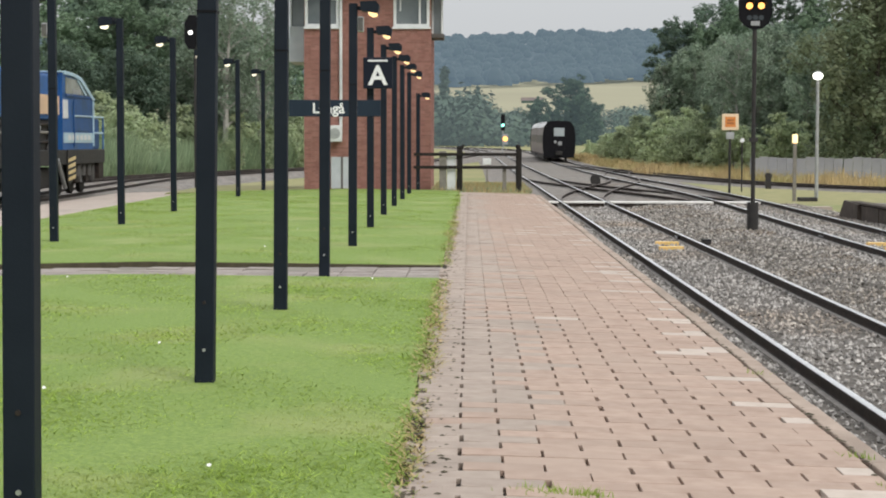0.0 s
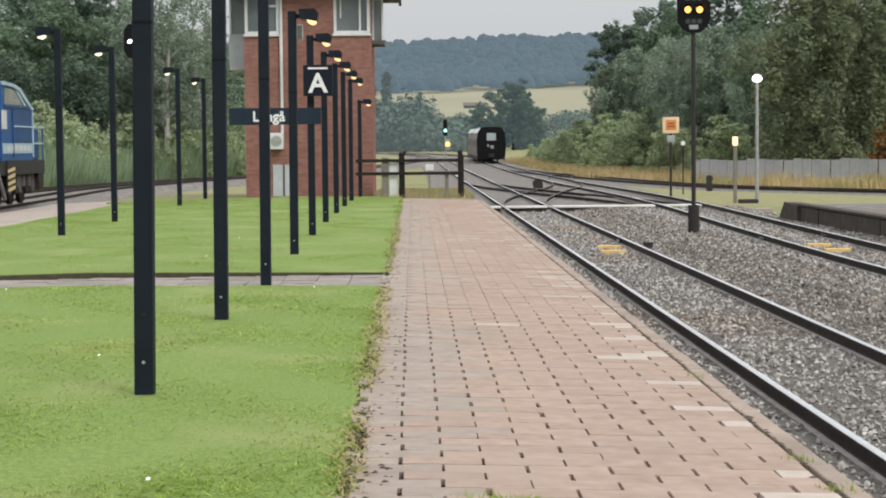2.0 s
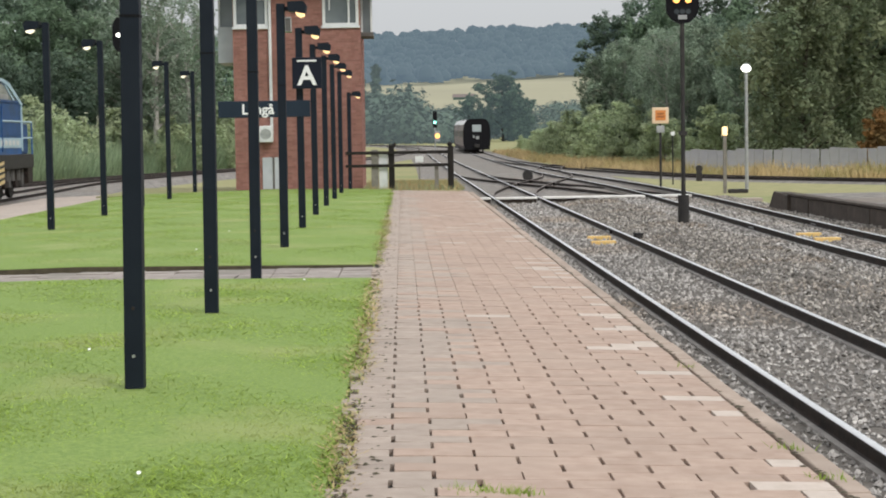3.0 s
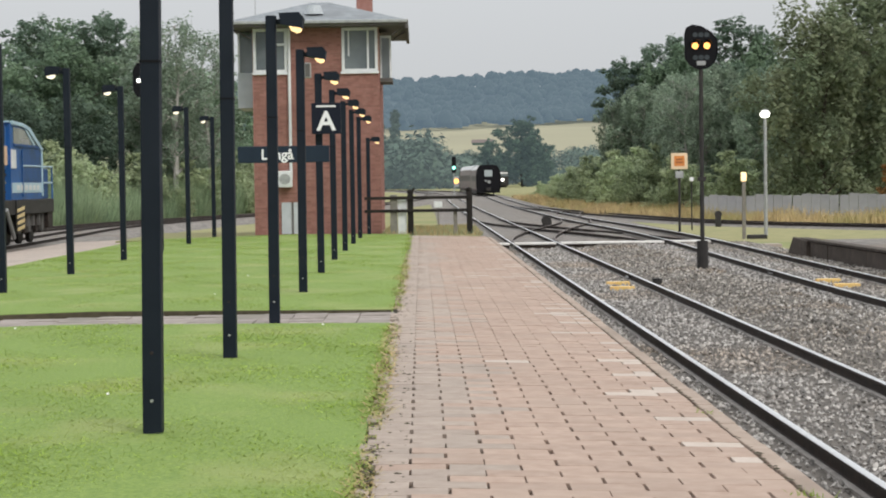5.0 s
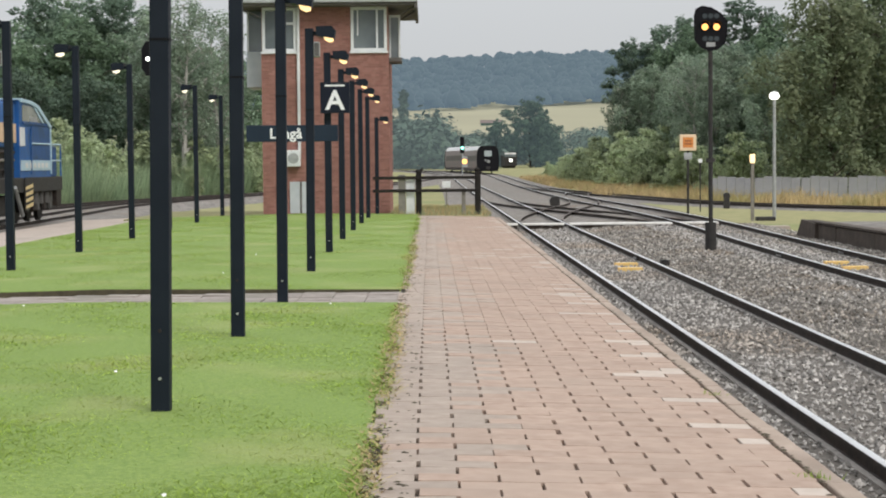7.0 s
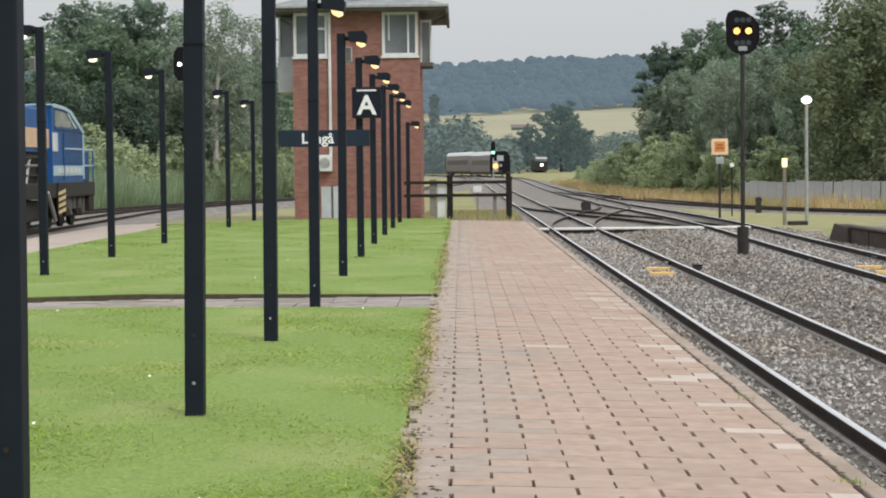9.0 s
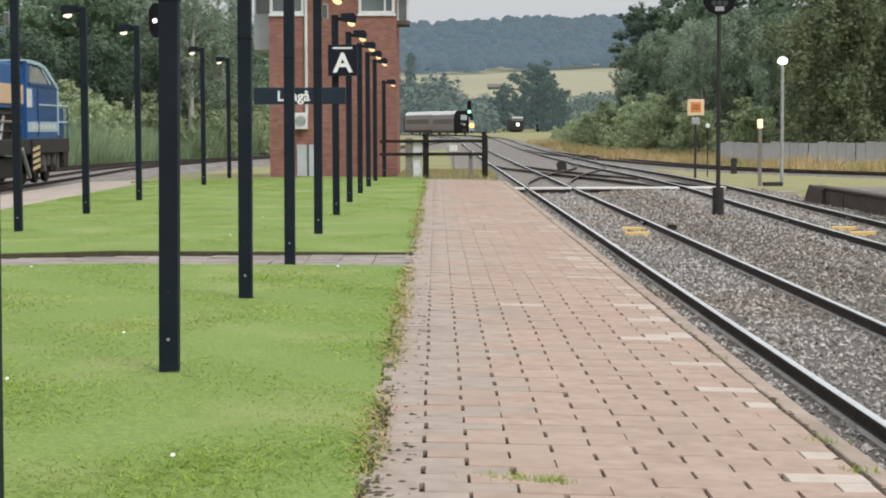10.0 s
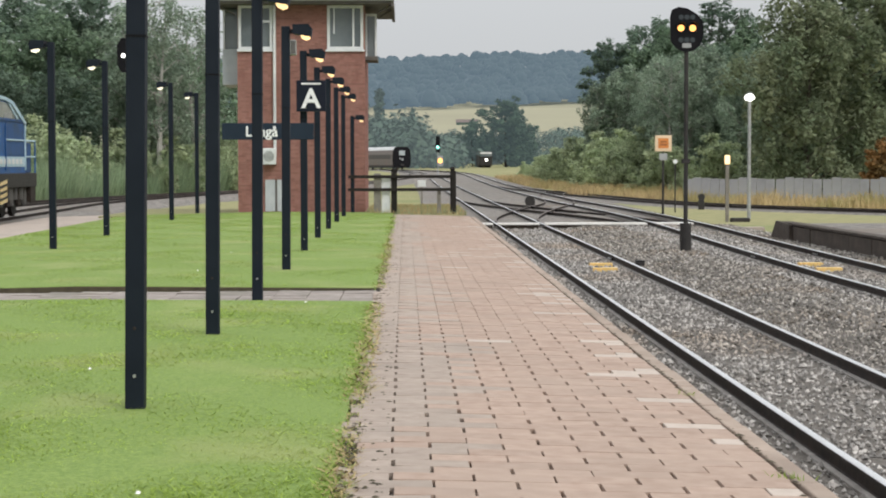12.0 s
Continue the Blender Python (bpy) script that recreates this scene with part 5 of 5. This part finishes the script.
def ridge_forest():
    """Closed canopy of rounded crowns over the ridge, one row of trees behind the next."""
    rng = np.random.default_rng(32)
    v, f, nn = [], [], []
    ring = [(1.05, -0.7), (0.95, 0.2), (0.55, 0.8), (0.0, 1.0)]
    n = 0
    while n < 5200:
        x = rng.uniform(-640, 640)
        e = forest_edge(x)
        y = e + (2300 - e) * rng.random() ** 1.25 if n > 330 else e + 25 * rng.random()
        r = rng.uniform(3.5, 7.5)
        h = r * rng.uniform(0.55, 0.95)
        c = np.array([x, y, ground_z(x, y) + rng.uniform(5, 13)])
        k = len(v)
        seg = 6
        lump = rng.uniform(0.75, 1.2, seg)
        for q, (w, zz) in enumerate(ring):
            for a in range(seg):
                g = w * lump[a] * rng.uniform(0.9, 1.1)
                d = np.array([g * math.cos(6.283 * a / seg), g * math.sin(6.283 * a / seg), zz * rng.uniform(0.9, 1.1)])
                v.append(tuple(c + d * np.array([r, r, h])))
        for q in range(len(ring) - 1):
            for a in range(seg):
                b = (a + 1) % seg
                f.append((k + q * seg + a, k + q * seg + b, k + (q + 1) * seg + b, k + (q + 1) * seg + a))
        n += 1
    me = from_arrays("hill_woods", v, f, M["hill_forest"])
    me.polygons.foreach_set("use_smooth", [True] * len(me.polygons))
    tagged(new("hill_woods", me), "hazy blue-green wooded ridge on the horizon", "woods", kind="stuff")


ridge_forest()
rng = np.random.default_rng(31)
spots = []
for i in range(520):
    x, y = rng.uniform(-70, 30), rng.uniform(400, 900)
    if x < -0.07 * y:
        continue
    if x > 0.03 * y:
        continue
    h = rng.uniform(7, 13) if x < 0.008 * y else rng.uniform(3.5, 6.5)
    spots.append((x, y, ground_z(x, y) + h * 0.5, rng.uniform(4, 7), h * 0.6))
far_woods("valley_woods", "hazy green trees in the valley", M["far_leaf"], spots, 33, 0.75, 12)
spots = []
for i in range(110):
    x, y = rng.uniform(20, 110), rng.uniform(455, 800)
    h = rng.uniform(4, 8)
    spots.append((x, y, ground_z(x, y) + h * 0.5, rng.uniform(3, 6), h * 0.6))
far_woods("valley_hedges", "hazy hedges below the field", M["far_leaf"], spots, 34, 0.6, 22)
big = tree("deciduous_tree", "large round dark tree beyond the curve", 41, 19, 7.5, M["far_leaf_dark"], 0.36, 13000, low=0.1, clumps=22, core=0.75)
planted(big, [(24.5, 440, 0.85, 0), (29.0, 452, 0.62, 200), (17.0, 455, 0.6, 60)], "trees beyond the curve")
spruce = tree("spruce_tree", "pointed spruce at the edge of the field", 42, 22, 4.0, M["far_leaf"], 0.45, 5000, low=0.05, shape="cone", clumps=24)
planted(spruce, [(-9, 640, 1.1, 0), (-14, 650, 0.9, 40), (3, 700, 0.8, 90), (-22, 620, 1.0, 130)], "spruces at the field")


# ---- locomotive ----
def locomotive():
    ob = thing("diesel_locomotive", "blue diesel locomotive standing on the back track", "locomotive", pose(-14.36, 57, RAIL + 0.2))
    body = part("body", box(B(), -1.3, 1.3, -12, 0.55, 2.45, 3.86, 0.08), M["loco_blue"], ob, "blue hood body")
    part("machinery", box(B(), -1.2, 1.2, -11.8, 0.55, 1.3, 2.445, 0.06), M["under"], ob, "dark engine machinery")
    for k, z in enumerate((1.7, 2.0, 2.25)):
        part("conduit", rod(B(), (1.27, -9, z), (1.27, 0.3, z + 0.05), 0.035 + 0.01 * k, seg=8), M["wood_grey"] if k == 1 else M["rail_side"], ob)
    part("louvre_panel", box(B(), 1.302, 1.33, -9.5, -4.6, 2.6, 3.6, 0.01), M["loco_deep"], body)
    # black plate laid on the hood, painted-in dark of an open gap
    part("hood_gap", box(B(), 1.302, 1.32, -0.55, 0.15, 3.25, 3.9), M["rubber"], body)
    for k in range(5):
        part("pipe", rod(B(), (1.25, -7 + 1.5 * k, 1.35), (1.25, -6.4 + 1.5 * k, 2.3), 0.06, seg=8), M["steel_grey"] if k % 2 else M["under"], ob)
    bm = B()
    prism(bm, [(0.6, 1.5), (5.3, 1.5), (5.3, 3.22), (3.2, 3.82), (2.2, 3.92), (0.6, 3.95)], -1.4, 1.4, "x")
    cab = part("cab", bm, M["loco_blue"], ob, "blue driver's cab with raked windscreen")
    part("side_window", prism(B(), [(1.0, 3.3), (4.7, 3.3), (3.1, 3.74), (2.2, 3.8), (1.0, 3.82)], 1.402, 1.42, "x"), M["cab_glass"], cab)
    part("window_ledge", box(B(), 1.421, 1.45, 1.0, 4.9, 3.2, 3.29, 0.01), M["loco_deep"], cab)
    # pale plate added on the outer face of the glass
    part("cab_seat", box(B(), 1.422, 1.426, 2.0, 3.2, 3.3, 3.48), M["steel_grey"], cab, "pale plate on the cab window")
    part("side_door", box(B(), 1.402, 1.424, 2.3, 5.0, 2.1, 3.16, 0.01), M["loco_deep"], cab, "deep blue cab door")
    part("door_post", box(B(), 1.402, 1.44, 2.16, 2.26, 1.6, 3.08, 0.008), M["loco_deep"], cab)
    part("windscreen_pillar", prism(B(), [(4.95, 3.18), (5.4, 3.18), (3.3, 3.87), (2.2, 3.98), (0.7, 4.02), (0.7, 3.9), (2.15, 3.87), (3.05, 3.77)], 1.405, 1.46, "x"), M["loco_light"], cab, "pale cab edge")
    part("windscreen_bar", prism(B(), [(3.85, 3.3), (4.15, 3.3), (2.85, 3.77), (2.6, 3.77)], 1.421, 1.45, "x"), M["loco_light"], cab, "pale window bar")
    part("cab_roof", box(B(), -1.42, 1.42, 0.4, 2.2, 3.952, 4.0, 0.02), M["loco_light"], cab)
    part("side_stripe", box(B(), 1.402, 1.42, 0.7, 5.2, 1.72, 2.05), M["loco_light"], cab, "pale stripe")
    for k in range(6):
        part("lettering_bar", box(B(), 1.422, 1.43, 1.3 + 0.6 * k, 1.7 + 0.6 * k, 1.8, 1.97), M["white_frame"], cab)
    part("peach_panel", box(B(), 1.302, 1.35, -4.2, 0.4, 2.6, 3.2, 0.01), M["loco_peach"], body, "peach coloured panel")
    part("nose", box(B(), -1.1, 1.3, 5.32, 6.8, 1.5, 2.55, 0.06), M["loco_deep"], ob, "dark blue low nose")
    part("frame", box(B(), -1.45, 1.45, -12.4, 7.0, 1.02, 1.5, 0.03), M["under"], ob, "black underframe")
    part("step_well", box(B(), 1.2, 1.42, 6.1, 6.9, 0.5, 1.22, 0.02), M["rail_side"], ob)
    for y in (2.2, 3.1, 4.0, 4.9):
        part("spring", rod(B(), (1.3, y, 0.62), (1.3, y, 1.12), 0.1, seg=8), M["concrete_dark"], ob)
    for z in (2.05, 2.6):
        part("handrail", rod(B(), (1.4, 5.4, z), (1.4, 7.0, z), 0.03, seg=6), M["loco_light"], ob)
    part("handrail", rod(B(), (1.44, 2.2, 2.6), (1.44, 5.0, 2.6), 0.03, seg=6), M["loco_light"], ob)
    part("stanchion", rod(B(), (1.4, 6.95, 1.5), (1.4, 6.95, 2.62), 0.03, seg=6), M["loco_blue"], ob)
    st = part("step_panel", box(B(), 1.46, 1.5, 0.9, 2.0, 0.55, 1.5), M["under"], ob)
    for k in range(4):
        part("warning_stripe", prism(B(), [(0.92, 0.5 + 0.2 * k), (1.98, 0.7 + 0.2 * k - 0.12), (1.98, 0.7 + 0.2 * k), (0.92, 0.6 + 0.2 * k)], 1.502, 1.508, "x"), M["hazard_cream"], st, "yellow warning stripe")
    for y in (-10.5, -8.2, -5.8, 2.6, 4.4, 6.1):
        for s in (-1, 1):
            w = part("wheel", rod(B(), (s * 0.68, y, 0.47), (s * 0.82, y, 0.47), 0.47, seg=20), M["under"], ob)
            part("axle_box", box(B(), min(s * 0.84, s * 1.2), max(s * 0.84, s * 1.2), y - 0.2, y + 0.2, 0.35, 0.7, 0.03), M["under"], w)
    part("bogie_frame", box(B(), 1.0, 1.2, 1.6, 6.8, 0.42, 1.02, 0.05), M["under"], ob)
    part("bogie_frame", box(B(), 1.0, 1.2, -11.4, -4.9, 0.6, 0.95, 0.05), M["under"], ob)
    part("tank", box(B(), -1.2, 1.2, -4.2, 0.5, 0.3, 0.94, 0.1), M["under"], ob)
    for k, (a, b) in enumerate(((1.9, 0.35), (2.9, 0.5), (3.6, 0.3), (4.6, 0.45), (5.6, 0.35))):
        part("bogie_fitting", box(B(), 1.2, 1.3, a, a + b, 0.4, 1.0, 0.03), M["rail_side"] if k % 2 else M["concrete_dark"], ob)
    part("corner_pillar", box(B(), 1.402, 1.44, 5.2, 5.32, 1.6, 3.2, 0.01), M["loco_light"], cab, "pale corner pillar")
    part("white_panel", box(B(), 1.402, 1.43, 0.62, 1.3, 2.5, 3.1, 0.01), M["white_frame"], cab, "white panel")
    part("hose", rod(B(), (1.5, -0.6, 1.2), (1.46, 0.6, 0.3), 0.07, seg=8), M["steel_grey"], ob, "pale hose")


locomotive()


# ---- trains ----
def rail_car(label, length, rear):
    """One coach, its rear face at y = 0, running towards +y."""
    ob = thing("passenger_train_car", label, "train", pose(0, 0, 0), "cars of the departing train")
    w, top = 1.5, 3.75

    def section(s, t):
        return [(-w * s * 0.8, 0.35), (w * s * 0.8, 0.35), (w * s * 0.97, 0.75), (w * s, 1.4), (w * s, 2.4), (w * s * 0.93, 3.2), (w * s * 0.72, t - 0.1), (w * s * 0.45, t), (-w * s * 0.45, t), (-w * s * 0.72, t - 0.1), (-w * s * 0.93, 3.2), (-w * s, 2.4), (-w * s, 1.4), (-w * s * 0.97, 0.75)]

    body = part("body", prism(B(), section(1, top), 0.35 if rear else -0.1, length - (0.1 if rear else 0.35)), M["train_side"], ob, "grey-brown coach side")
    part("roof", prism(B(), [(-1.42, 3.22), (1.42, 3.22), (1.14, top - 0.05), (0.7, top + 0.04), (-0.7, top + 0.04), (-1.14, top - 0.05)], 0.4 if rear else -0.1, length - (0.1 if rear else 0.4)), M["train_roof"], body, "pale roof")
    for s in (-1, 1):
        part("window_band", box(B(), min(s * 1.49, s * 1.512), max(s * 1.49, s * 1.512), 1.5, length - 1.5, 1.75, 2.5), M["coach_glass"], body, "dark window band")
        part("side_skirt", box(B(), min(s * 1.3, s * 1.49), max(s * 1.3, s * 1.49), 0.6, length - 0.6, 0.3, 0.56), M["under"], body)
    for y0 in ((0.0,) if rear else (length - 0.4,)):
        part("rubber_ring", prism(B(), section(1.03, top + 0.06), y0, y0 + 0.4), M["rubber"], ob, "thick black rubber front ring")
    if rear:
        d = part("end_door", box(B(), -0.55, 0.55, -0.03, -0.004, 0.8, 3.3, 0.02), M["rubber"], ob)
        part("end_window", box(B(), -0.5, 0.5, -0.05, -0.034, 2.35, 3.15, 0.02), M["window_sky"], d, "pale end window")
        part("badge", box(B(), -0.1, 0.25, -0.05, -0.034, 1.5, 1.85), M["steel_grey"], d)
        part("badge", box(B(), -0.45, -0.25, -0.05, -0.034, 1.7, 1.95), M["steel_grey"], d)
        part("coupler", box(B(), -0.3, 0.3, -0.25, -0.004, 0.55, 0.95, 0.05), M["under"], ob)
    for y in (2.4, length - 2.4):
        for s in (-1, 1):
            part("wheel", rod(B(), (s * 0.68, y, 0.43), (s * 0.82, y, 0.43), 0.43, seg=14), M["under"], ob)
        part("bogie", box(B(), -1.1, 1.1, y - 1.3, y + 1.3, 0.3, 0.7, 0.05), M["under"], ob)
    return ob


CAR = 17.5
car_rear = rail_car("rear coach of a dark departing train with rubber-ringed end", CAR, True)
car_front = rail_car("leading coach of the dark departing train", CAR, False)


def waiting_train():
    ob = thing("waiting_train", "distant dark train with white headlights", "train", pose(19.0, 425, 0.3))
    body = part("body", box(B(), -1.5, 1.5, 0, 20, 0.5, 3.9, 0.15), M["under"], ob)
    part("front_window", box(B(), -1.3, 1.3, -0.03, -0.002, 2.7, 3.4, 0.01), M["window_pale"], body)
    part("headlight", rod(B(), (0.1, -0.1, 1.9), (0.1, -0.06, 1.9), 0.34, seg=12), M["white_light"], body, "lit headlight")
    part("roof_edge", box(B(), -1.35, 1.35, -0.06, 0.2, 3.3, 3.7, 0.05), M["train_roof"], body)
    for y in (3, 17):
        part("bogie", box(B(), -1.2, 1.2, y - 1.3, y + 1.3, 0.0, 0.6, 0.05), M["under"], ob)


waiting_train()
pavers()


# ---- movement ----
def line_at(s):
    """Place and heading after s metres along the departing line."""
    if s < 235:
        return 8.45, s, 0.0
    a = (s - 235) / 270.0
    return 8.45 - 270 * (1 - math.cos(a)), 235 + 270 * math.sin(a), math.degrees(a)


def car_pose(s):
    x0, y0, h0 = line_at(s)
    x1, y1, h1 = line_at(s + CAR)
    return pose(x0, y0, rail_z(y0), 0, 0, math.degrees(math.atan2(x0 - x1, y1 - y0)))


def motions():
    times = [0.5 * i for i in range(25)]
    walk(car_rear, [(t, car_pose(172 + 11.05 * t)) for t in times])
    walk(car_front, [(t, car_pose(172 + 11.05 * t + CAR + 0.3)) for t in times])


motions()
